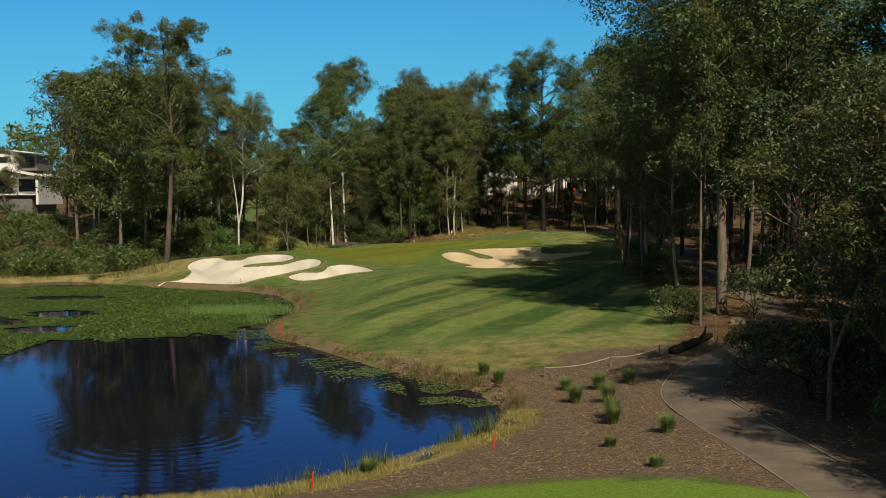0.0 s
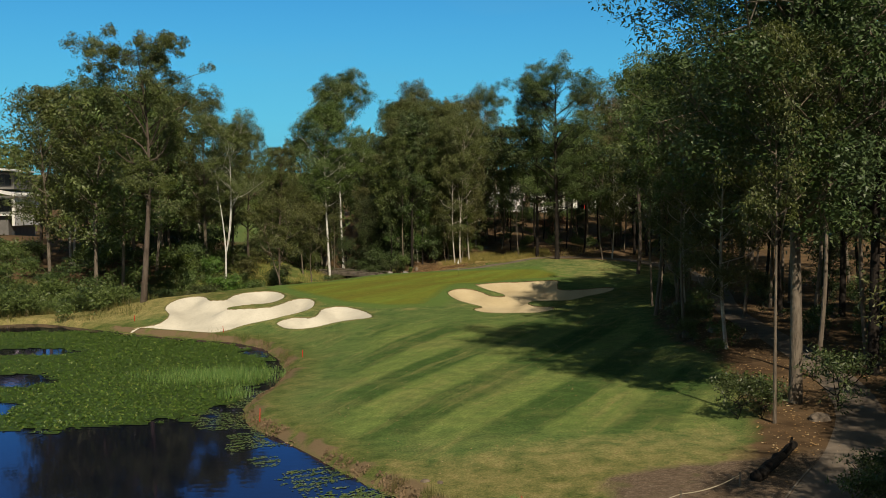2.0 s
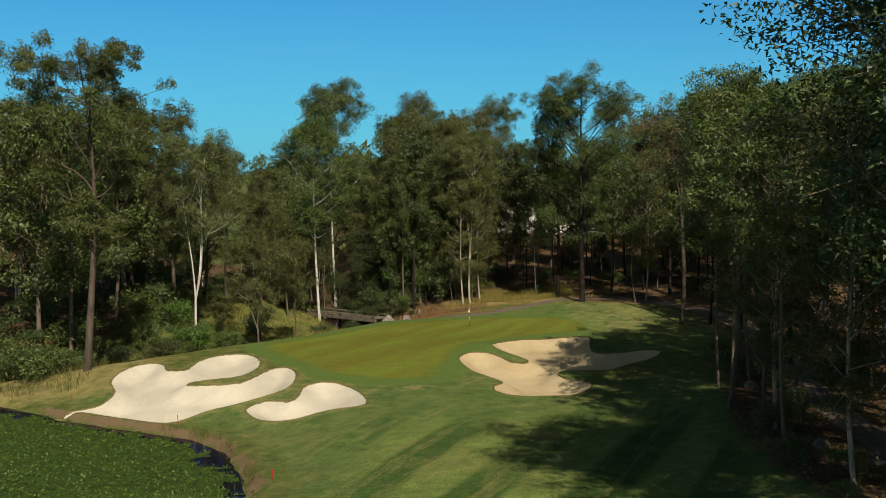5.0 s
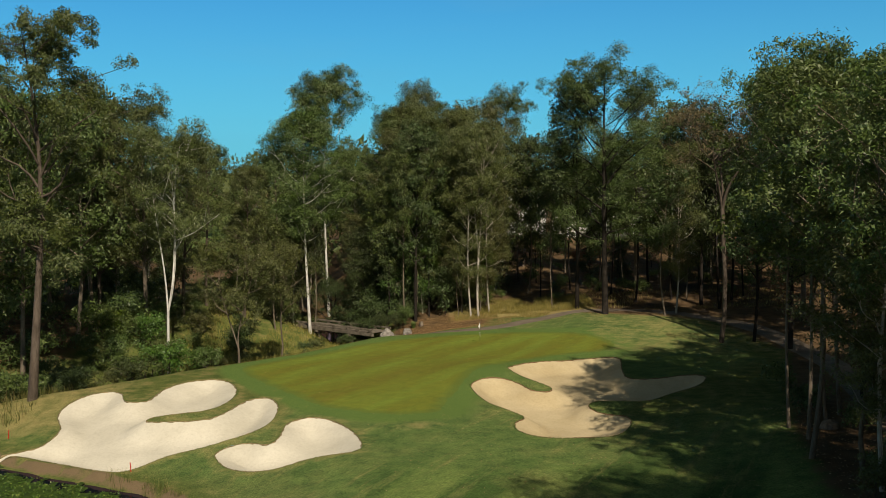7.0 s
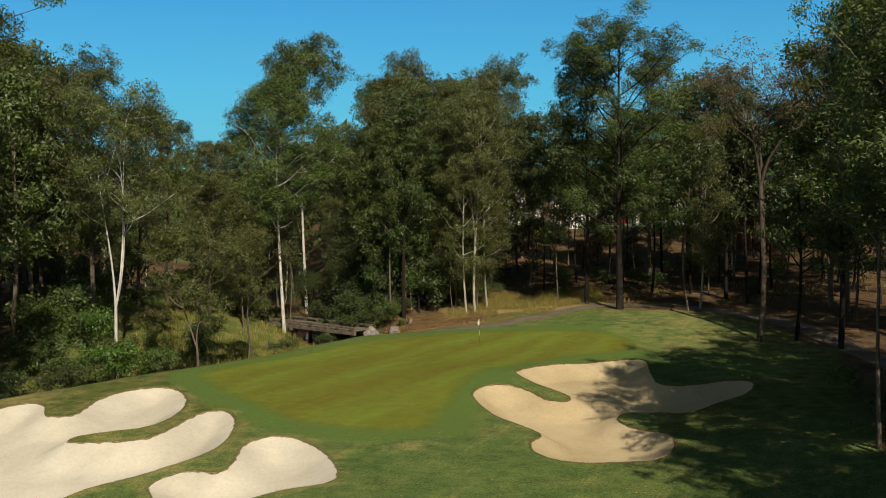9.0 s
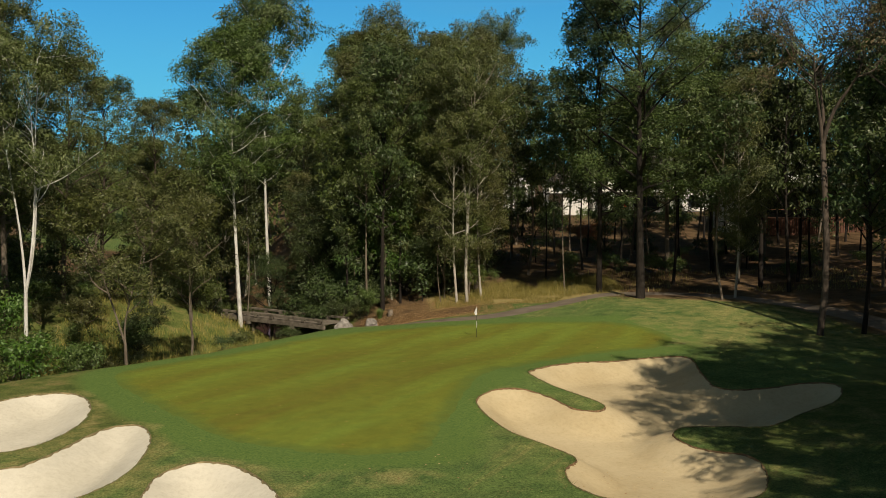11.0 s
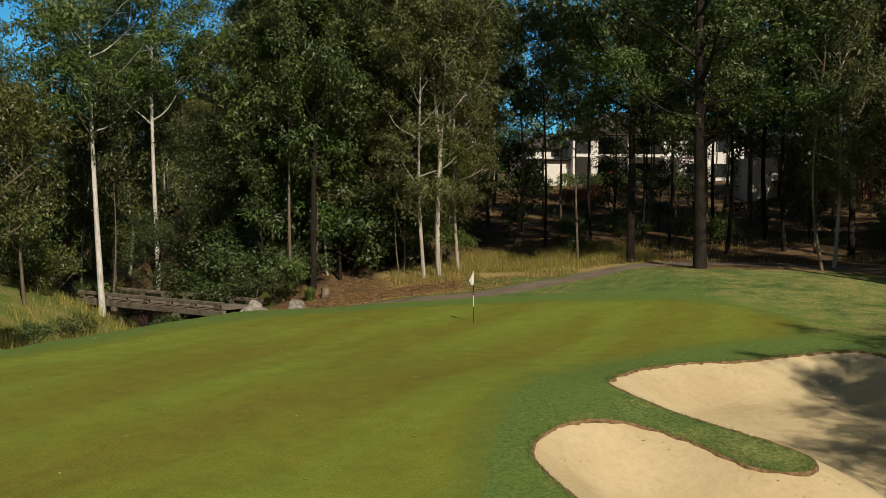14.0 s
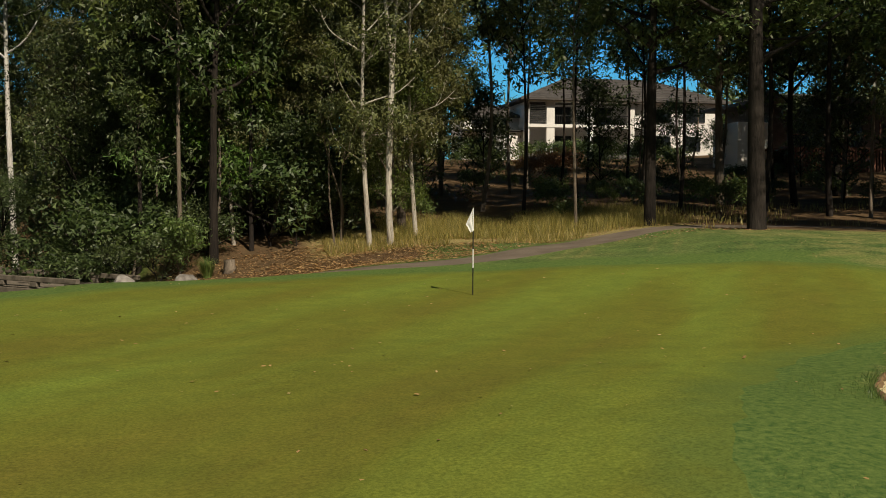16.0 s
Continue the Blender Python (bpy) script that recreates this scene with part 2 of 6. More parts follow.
def green_material():
    k = material("putting_turf", 0.9)
    k.b.inputs["Specular IOR Level"].default_value = 0.12
    mp = k.n.new("ShaderNodeMapping")
    mp.vector_type = "TEXTURE"
    mp.inputs["Rotation"].default_value, mp.inputs["Scale"].default_value = (0, 0, radians(58)), (4.5, 0.8, 1.0)
    k.l.new(k.co.outputs["Object"], mp.inputs[0])
    streaks = k.n.new("ShaderNodeTexNoise")
    streaks.inputs["Scale"].default_value, streaks.inputs["Detail"].default_value, streaks.inputs["Roughness"].default_value = 0.28, 6.0, 0.6
    k.l.new(mp.outputs[0], streaks.inputs["Vector"])
    a = k.ramp(streaks.outputs[0], [(0.33, (0.146, 0.138, 0.026)), (0.48, (0.146, 0.162, 0.027)), (0.66, (0.160, 0.210, 0.036))])
    f = k.mix(1.0, k.ramp(k.noise(22.0, 4, 0.85), [(0.38, (0.72, 0.74, 0.72)), (0.62, (1.24, 1.22, 1.2))]), k.ramp(k.noise(1.3, 6, 0.7), [(0.36, (0.88, 0.9, 0.9)), (0.64, (1.1, 1.09, 1.05))]), "MULTIPLY")
    edge = k.maths("ADD", k.attribute("edge"), k.maths("MULTIPLY", k.maths("SUBTRACT", k.noise(1.4, 5, 0.7), 0.5), 1.1))
    a = k.mix(k.ramp(edge, [(0.3, (0, 0, 0)), (0.95, (0.85, 0.85, 0.85))]), a, (0.108, 0.155, 0.036))
    k.paint(k.mix(1.0, a, f, "MULTIPLY"))
    k.relief(k.noise(60.0, 3, 0.7), 0.3, 0.01)
    return k.m


def sand_material(name, dark, light):
    k = material(name, 0.95)
    k.b.inputs["Specular IOR Level"].default_value = 0.1
    a = k.ramp(k.noise(0.35, 5), [(0.3, dark), (0.7, light)])
    f = k.ramp(k.noise(5.0, 5, 0.7), [(0.30, (0.90, 0.89, 0.87)), (0.5, (1.0, 1.0, 1.0)), (0.7, (1.05, 1.05, 1.05))])
    k.paint(k.mix(1.0, a, f, "MULTIPLY"))
    k.relief(k.maths("ADD", k.noise(1.6, 4, 0.6), k.maths("MULTIPLY", k.noise(9.0, 4, 0.7), 0.30)), 0.35, 0.14)
    return k.m


def water_material():
    """Dark still water: a dim body colour under a glossy surface, with rings spreading from one spot."""
    k = material("pond_water", 0.9)
    k.b.inputs["Base Color"].default_value = (0.006, 0.008, 0.014, 1)
    k.b.inputs["Specular IOR Level"].default_value = 0.0
    mp = k.n.new("ShaderNodeMapping")
    mp.inputs["Location"].default_value = (10.8, -44, 0)
    k.l.new(k.co.outputs["Object"], mp.inputs[0])
    rip = k.n.new("ShaderNodeTexWave")
    rip.wave_type, rip.rings_direction = "RINGS", "Z"
    rip.inputs["Scale"].default_value, rip.inputs["Distortion"].default_value, rip.inputs["Detail Scale"].default_value = 0.45, 3.0, 0.5
    k.l.new(mp.outputs[0], rip.inputs[0])
    away = k.n.new("ShaderNodeVectorMath")
    away.operation = "LENGTH"
    k.l.new(mp.outputs[0], away.inputs[0])
    fade = k.ramp(k.maths("DIVIDE", away.outputs["Value"], 16.0), [(0.05, (0.30, 0.30, 0.30)), (0.75, (0.04, 0.04, 0.04))])
    h = k.maths("ADD", k.maths("MULTIPLY", rip.outputs["Fac"], fade), k.maths("MULTIPLY", k.noise(1.6, 3), 0.35))
    p = k.n.new("ShaderNodeBump")
    p.inputs["Strength"].default_value, p.inputs["Distance"].default_value = 0.13, 0.06
    k.l.new(h, p.inputs["Height"])
    gloss, rim, both = (k.n.new("ShaderNode" + w) for w in ("BsdfGlossy", "Fresnel", "MixShader"))
    gloss.inputs["Color"].default_value, gloss.inputs["Roughness"].default_value = (0.72, 0.60, 0.92, 1), 0.04
    rim.inputs["IOR"].default_value = 1.40
    k.l.new(p.outputs[0], gloss.inputs["Normal"])
    k.l.new(p.outputs[0], rim.inputs["Normal"])
    k.l.new(rim.outputs[0], both.inputs[0])
    k.l.new(k.b.outputs[0], both.inputs[1])
    k.l.new(gloss.outputs[0], both.inputs[2])
    k.l.new(both.outputs[0], k.n["Material Output"].inputs[0])
    return k.m


GROUND, TURF, WATER = ground_material(), green_material(), water_material()
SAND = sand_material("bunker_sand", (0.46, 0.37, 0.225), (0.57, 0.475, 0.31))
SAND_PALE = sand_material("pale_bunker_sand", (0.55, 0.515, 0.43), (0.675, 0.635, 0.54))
CONCRETE = plain("path_concrete", (0.12, 0.095, 0.075), (0.215, 0.176, 0.138), 0.9, 0.6, 0.25, 25)
ASPHALT = plain("path_asphalt", (0.10, 0.09, 0.085), (0.17, 0.155, 0.14), 0.95, 0.8, 0.3, 30)
SOIL = plain("bank_soil", (0.10, 0.068, 0.038), (0.31, 0.215, 0.13), 0.95, 2.0, 0.6, 14)
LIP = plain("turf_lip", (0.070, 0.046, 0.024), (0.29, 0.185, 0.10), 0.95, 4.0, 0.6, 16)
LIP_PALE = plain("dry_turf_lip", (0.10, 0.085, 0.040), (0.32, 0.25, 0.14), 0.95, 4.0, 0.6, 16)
WHITE = plain("white_render", (0.72, 0.71, 0.69), (0.80, 0.79, 0.77), 0.7, 0.8, 0.05)
GREYWALL = plain("grey_render", (0.13, 0.125, 0.12), (0.19, 0.185, 0.18), 0.8, 0.8, 0.05)
ROOFING = plain("dark_roof_tiles", (0.055, 0.050, 0.048), (0.11, 0.10, 0.095), 0.7, 1.5, 0.3, 9)
TIMBER = plain("weathered_timber", (0.09, 0.075, 0.06), (0.22, 0.19, 0.155), 0.9, 2.0, 0.4, 18)
DECKWOOD = plain("red_brown_timber", (0.10, 0.045, 0.03), (0.19, 0.09, 0.06), 0.7, 2.0, 0.2, 18)
PATHROCK = plain("brown_rock", (0.10, 0.08, 0.062), (0.25, 0.20, 0.155), 0.9, 2.5, 0.6, 9)
ROCK = plain("pale_rock", (0.13, 0.118, 0.105), (0.38, 0.355, 0.33), 0.9, 2.5, 0.6, 9)
REDPAINT = plain("red_paint", (0.5, 0.03, 0.02), (0.65, 0.05, 0.03), 0.5, 5, 0.05)
BLACKPAINT = plain("black_paint", (0.015, 0.015, 0.015), (0.03, 0.03, 0.03), 0.5, 5, 0.05)
WHITEPAINT = plain("white_paint", (0.75, 0.75, 0.75), (0.82, 0.82, 0.82), 0.5, 5, 0.05)
GLASSDARK = plain("dark_window_glass", (0.02, 0.025, 0.03), (0.03, 0.035, 0.04), 0.08, 1, 0.0)
DARKMETAL = plain("dark_metal", (0.03, 0.03, 0.03), (0.06, 0.06, 0.06), 0.5, 3, 0.05, metal=0.6)

REED = leaf_material("reed_blades", (0.07, 0.09, 0.02), (0.17, 0.17, 0.05), (0.30, 0.24, 0.10))
DRYBLADE = leaf_material("dry_grass_blades", (0.15, 0.13, 0.04), (0.34, 0.27, 0.09), (0.55, 0.44, 0.19))
STRIPGRASS = leaf_material("olive_grass_blades", (0.12, 0.122, 0.026), (0.32, 0.285, 0.075), (0.55, 0.44, 0.155))
GREENBLADE = leaf_material("green_grass_blades", (0.05, 0.09, 0.02), (0.11, 0.16, 0.04), (0.20, 0.22, 0.07))
TUSSOCK = leaf_material("tussock_blades", (0.08, 0.14, 0.035), (0.17, 0.26, 0.07), (0.33, 0.37, 0.13))
PADLEAF = leaf_material("lily_pad", (0.05, 0.10, 0.025), (0.12, 0.18, 0.05), (0.26, 0.27, 0.10), 0.1)
WEED = leaf_material("floating_weed", (0.032, 0.076, 0.010), (0.075, 0.155, 0.019), (0.21, 0.26, 0.06), 0.06)
FALLEN = leaf_material("fallen_leaves", (0.25, 0.14, 0.05), (0.50, 0.32, 0.13), (0.65, 0.50, 0.28), 0.0)
MATGREEN = plain("weed_mat", (0.020, 0.042, 0.008), (0.060, 0.105, 0.016), 0.7, 1.3, 0.6, 7)
CHAIRRED = plain("red_plastic", (0.5, 0.02, 0.02), (0.6, 0.04, 0.03), 0.4, 5, 0.0)
EDGING = plain("path_edging", (0.20, 0.17, 0.14), (0.30, 0.26, 0.21), 0.9, 3, 0.3)
ROPE = plain("pale_rope", (0.38, 0.33, 0.24), (0.5, 0.45, 0.34), 0.9, 9, 0.3)

# ---- ground form ----
POND = [(-60, 38), (-40, 33), (-14, 33), (-6, 34.2), (-2.7, 36.6), (0.3, 40.2), (2.2, 43), (3.2, 46.5), (3.1, 50), (2, 54),
        (-1, 57.8), (-4.6, 63.6), (-9.1, 70.8), (-12.4, 76.3), (-13.4, 82), (-12.8, 87), (-13.1, 95), (-15, 102.5), (-18.5, 109.7),
        (-24, 114.1), (-31, 118), (-38.5, 123.5), (-47, 128.5), (-56, 122), (-68, 112), (-74, 85), (-70, 55)]
CREEK = [(-75, 134), (-52, 137), (-40, 143), (-25.5, 159), (-17.5, 170), (-14.8, 177), (-17, 188), (-28, 215), (-30, 260)]


def closed_curve(points, steps=6):
    """A smooth closed line through the given corners."""
    p = np.array(points, float)
    a, b, c, d = np.roll(p, 1, 0), p, np.roll(p, -1, 0), np.roll(p, -2, 0)
    out = []
    for s in np.linspace(0, 1, steps, endpoint=False):
        out.append(0.5 * (2 * b + (c - a) * s + (2 * a - 5 * b + 4 * c - d) * s * s + (3 * b - a - 3 * c + d) * s ** 3))
    return np.stack(out, 1).reshape(-1, 2)


def line_distance(x, y, line, closed=False):
    """Distance of points from a line of corners."""
    line = np.asarray(line, float)
    ends = np.roll(line, -1, 0) if closed else line[1:]
    best = np.full(np.shape(x), 1e9)
    for (ax, ay), (bx, by) in zip(line if closed else line[:-1], ends):
        dx, dy = bx - ax, by - ay
        s = np.clip(((x - ax) * dx + (y - ay) * dy) / (dx * dx + dy * dy + 1e-12), 0, 1)
        best = np.minimum(best, np.hypot(x - ax - s * dx, y - ay - s * dy))
    return best


def outside(x, y, line):
    """Signed distance from a closed line: below zero within it."""
    line = np.asarray(line, float)
    within = np.zeros(np.shape(x), bool)
    for (ax, ay), (bx, by) in zip(line, np.roll(line, -1, 0)):
        if ay != by:
            within ^= ((ay > y) != (by > y)) & (x < (bx - ax) * (y - ay) / (by - ay) + ax)
    d = line_distance(x, y, line, True)
    return np.where(within, -d, d)


def ease(a, b, v):
    s = np.clip((v - a) / (b - a), 0, 1)
    return s * s * (3 - 2 * s)


def soft_profile(v, knots):
    """A line through the knots with its corners rounded off."""
    ks, vs = zip(*knots)
    return sum(np.interp(v + o, ks, vs) for o in (-6, -3, 0, 3, 6)) / 5


SHORE = closed_curve(POND, 4)
RISE = [(-200, 1.2), (30, 1.3), (60, 1.15), (75, 1.2), (90, 1.45), (105, 1.75), (120, 2.15), (135, 2.75), (150, 3.25), (165, 3.85), (178, 4.0), (200, 6.3), (232, 10.3), (250, 10.6), (320, 11), (420, 13), (500, 17), (1200, 45)]


def land(x, y):
    """Height of the ground before the bunkers are cut."""
    z = soft_profile(y, RISE)
    z = z + 0.8 * ease(13, 20, x) * (1 - ease(105, 140, y)) * ease(55, 80, y)
    z = z + 0.05 * np.clip(x - 28, 0, 60) * ease(80, 140, y)
    z = z - 0.4 * ease(18, 30, x) * ease(135, 150, y) * (1 - ease(160, 175, y))
    z = z + 4.5 * ease(40, 85, -x) * ease(140, 200, y) * (1 - ease(240, 330, y))
    z = z - 8.0 * ease(18, 45, -x) * ease(172, 240, y) * (1 - ease(275, 450, y))
    z = z - 0.8 * np.exp(-((x - 8) ** 2 + (y - 128) ** 2) / 70) - 0.35 * np.exp(-((x + 12) ** 2 + (y - 119) ** 2) / 40)
    z = z + 0.45 * np.exp(-(x - 0.3) ** 2 / 11 - (y - 137.5) ** 2 / 30) - 2.0 * np.exp(-((x + 9.3) ** 2 + (y - 171) ** 2) / 58)
    z = z - 0.25 * (1 - ease(2, 8, x)) * ease(140, 150, y) * (1 - ease(168, 172, y)) + 0.62 * ease(7, 14, x) * ease(150, 164, y) * (1 - ease(185, 205, y))
    d = line_distance(x, y, CREEK)
    east = ease(-3, 3, x - np.interp(y, [p[1] for p in CREEK], [p[0] for p in CREEK]))
    z = -0.5 + (z + 0.5) * ease(0.8, 14.5 - 7.5 * ease(154, 180, y) * east, d)
    z = z + 1.1 * np.exp(-((x + 20.5) ** 2 + (y - 176.8) ** 2) / 12)
    o = outside(x, y, SHORE)
    bank = 0.5 * ease(-0.1, 0.55, o)
    z = bank + (z - 0.5) * ease(0.3, 11, o)
    return np.where(o < 0, -1.6 * ease(0, 5, -o), z)

# ---- building helpers ----
def mesh_object(name, verts, faces, mat, parent=None, smooth=False):
    me = bpy.data.meshes.new(name)
    me.from_pydata([tuple(v) for v in verts], [], faces)
    if smooth:
        me.shade_smooth()
    me.materials.append(mat)
    ob = new(name, me)
    if parent is not None:
        ob.parent = parent
    return ob


def quick_mesh(name, verts, corners, mat, parent=None, smooth=False):
    """A mesh from arrays: all faces have as many corners as the rows of corners."""
    verts, corners = np.asarray(verts, np.float32), np.asarray(corners, np.int32)
    me = bpy.data.meshes.new(name)
    me.vertices.add(len(verts))
    me.vertices.foreach_set("co", verts.ravel())
    k = corners.shape[1]
    me.loops.add(corners.size)
    me.loops.foreach_set("vertex_index", corners.ravel())
    me.polygons.add(len(corners))
    me.polygons.foreach_set("loop_start", np.arange(0, corners.size, k, dtype=np.int32))
    me.update(calc_edges=True)
    if smooth:
        me.shade_smooth()
    me.materials.append(mat)
    ob = new(name, me)
    if parent is not None:
        ob.parent = parent
    return ob


def part(name, bm, mat, parent=None, label="", smooth=False):
    """Links a bmesh as one mesh object under a thing or a part."""
    me = bpy.data.meshes.new(name)
    bm.to_mesh(me)
    bm.free()
    if smooth:
        me.shade_smooth()
    me.materials.append(mat)
    ob = new(name, me)
    if parent is not None:
        ob.parent = parent
    return tagged(ob, label)


def box(bm, x, y, z, sx, sy, sz, turn=0.0, bevel=0.0):
    """A box by its middle and size, with its edges taken off."""
    got = bmesh.ops.create_cube(bm, size=1.0, matrix=pose(x, y, z, 0, 0, turn) @ Matrix.Diagonal((sx, sy, sz, 1)))
    if bevel:
        edges = list({e for v in got["verts"] for e in v.link_edges})
        bmesh.ops.bevel(bm, geom=edges, offset=bevel, segments=1, affect="EDGES")


def tube(bm, points, radii, sides=8, cap=True):
    """A round bar along points, with a radius at each."""
    rings = []
    for i, (p, r) in enumerate(zip(points, radii)):
        a = Vector(points[min(i + 1, len(points) - 1)]) - Vector(points[max(i - 1, 0)])
        q = a.to_track_quat("Z", "Y")
        rings.append([bm.verts.new(Vector(p) + q @ Vector((r * math.cos(2 * math.pi * s / sides), r * math.sin(2 * math.pi * s / sides), 0))) for s in range(sides)])
    for a, b in zip(rings, rings[1:]):
        for s in range(sides):
            bm.faces.new((a[s], a[(s + 1) % sides], b[(s + 1) % sides], b[s]))
    if cap:
        bm.faces.new(rings[-1])
        bm.faces.new(rings[0][::-1])


# ---- outlines on the ground ----
GREEN = [(-20.2, 140), (-17, 134.2), (-12.2, 127.6), (-8.7, 125.5), (-5.3, 124.7), (-3.1, 125.6), (-2.4, 129), (-1.3, 133.6), (-0.3, 137.2), (0.6, 139.2), (2.2, 141.7), (4.2, 144.2),
         (8, 146.5), (12.7, 149), (13.9, 153.2), (11.5, 157.5), (7.5, 159.6), (2.2, 160.6), (-4.4, 159), (-10.5, 154.6), (-15.4, 148.2), (-19, 144)]
BUNKER_WEST = [(-33, 119.3), (-30.6, 121), (-30.1, 123.6), (-31.4, 126.8), (-31, 129.2), (-29.5, 131.4), (-27.9, 130.8), (-26.8, 128.2), (-25.2, 128.3), (-24.9, 132.3),
               (-23.4, 135.3), (-21, 135.7), (-19.2, 132.3), (-18.9, 128.1), (-20.3, 125), (-23.4, 124), (-23.4, 123.2), (-19.3, 123.2), (-17.6, 128.3), (-16.1, 129.2),
               (-14.9, 126.4), (-15, 121.6), (-17.2, 118.7), (-20.6, 117.2), (-23.3, 115.0), (-27.2, 116.8), (-31, 119)]
BUNKER_MIDDLE = [(-17.4, 116.4), (-16.9, 117.6), (-15.5, 118.2), (-14.2, 117.8), (-13.7, 119.2), (-13.6, 122.4), (-12.3, 123.9), (-10.5, 123.1), (-8.8, 120.2), (-7.9, 116.6),
                 (-8.4, 114.8), (-10.6, 114.1), (-13.1, 112.7), (-15.8, 113.8)]
BUNKER_EAST = [(-0.5, 133), (0.2, 134.7), (1.2, 135.5), (2.4, 135.6), (3.5, 134.8), (4.5, 133.4), (5.6, 133.3), (6.1, 134.2), (5.2, 135.6), (3.8, 137.3), (2.9, 139.3), (3.2, 140.7), (4.4, 142.4), (6.4, 143.6), (8.6, 143.9),
               (11.4, 145), (13.3, 144.9), (12.8, 140), (12.8, 137), (14.5, 136.4), (17.8, 137.4), (19.2, 136.5), (17.8, 133.4), (15.4, 131.6), (13.2, 130.1), (11, 130.5),
               (9.2, 130.7), (8.5, 129.3), (9.2, 127.3), (10.8, 125.8), (10.6, 122.9), (9.2, 119.4), (7.2, 118.3), (4, 118.3), (2.5, 120.1), (2.4, 122.8), (3.2, 125), (2.2, 127), (0.5, 129.4)]
BUNKERS = [closed_curve(b, 5) for b in (BUNKER_WEST, BUNKER_MIDDLE, BUNKER_EAST)]
TRACK = [(13.6, 12), (12.9, 25), (12.2, 34), (11.7, 40), (11.6, 46), (12.7, 50.5), (15.6, 56.4), (19.3, 63), (22.6, 71), (24.6, 82), (25.6, 96), (26, 108), (27.6, 119), (30, 131),
         (32, 145), (31, 158), (26.5, 167), (20, 171.8), (13, 171.6), (8.4, 169), (3.8, 165.4), (0, 164), (-4.5, 165), (-8.6, 169.3), (-10.4, 172.5)]


def open_curve(points, steps=6):
    p = np.array([points[0]] + list(points) + [points[-1]], float)
    out = []
    for a, b, c, d in zip(p, p[1:], p[2:], p[3:]):
        for s in np.linspace(0, 1, steps, endpoint=False):
            out.append(0.5 * (2 * b + (c - a) * s + (2 * a - 5 * b + 4 * c - d) * s * s + (3 * b - a - 3 * c + d) * s ** 3))
    return np.array(out + [p[-1]])


def resample(line, step):
    """The same closed line with corners at even steps."""
    p = np.vstack([line, line[:1]])
    s = np.concatenate([[0], np.cumsum(np.hypot(*np.diff(p, axis=0).T))])
    at = np.linspace(0, s[-1], int(s[-1] / step), endpoint=False)
    return np.stack([np.interp(at, s, p[:, 0]), np.interp(at, s, p[:, 1])], 1)


def ragged(line, amount):
    """The line with small bays and tongues, as grass of two heights meets."""
    p = resample(line, 0.4)
    d = np.gradient(np.vstack([p[-1:], p, p[:1]]), axis=0)[1:-1]
    d /= np.hypot(*d.T)[:, None]
    k = amount * np.array([noise.noise((a * 0.9, b * 0.9, 7.0)) + 0.7 * noise.noise((a * 2.3, b * 2.3, 2.0)) for a, b in p])
    return p + np.stack([d[:, 1], -d[:, 0]], 1) * k[:, None]


def ribbon(line, half):
    """The closed outline of a band along a line."""
    d = np.gradient(line, axis=0)
    d /= np.hypot(*d.T)[:, None]
    side = np.stack([d[:, 1], -d[:, 0]], 1) * half
    return np.vstack([line + side, (line - side)[::-1]])


GREEN_EDGE = ragged(closed_curve(GREEN, 5), 0.22)
TRACK_LINE = open_curve(TRACK, 4)
TRACK_EDGE = ribbon(TRACK_LINE, 1.28)


def heights(x, y):
    """Height of the finished ground, bunkers cut in."""
    z = land(x, y)
    for edge in BUNKERS:
        near = (x > edge[:, 0].min() - 3) & (x < edge[:, 0].max() + 3) & (y > edge[:, 1].min() - 3) & (y < edge[:, 1].max() + 3)
        if np.any(near):
            o = outside(x[near], y[near], edge)
            z[near] += np.where(o < 0, -0.03 - 0.80 * ease(0, 2.1, -o), 0.06 * (1 - ease(0, 1.6, o)))
    return z


def height(x, y):
    return float(heights(np.array([float(x)]), np.array([float(y)]))[0])


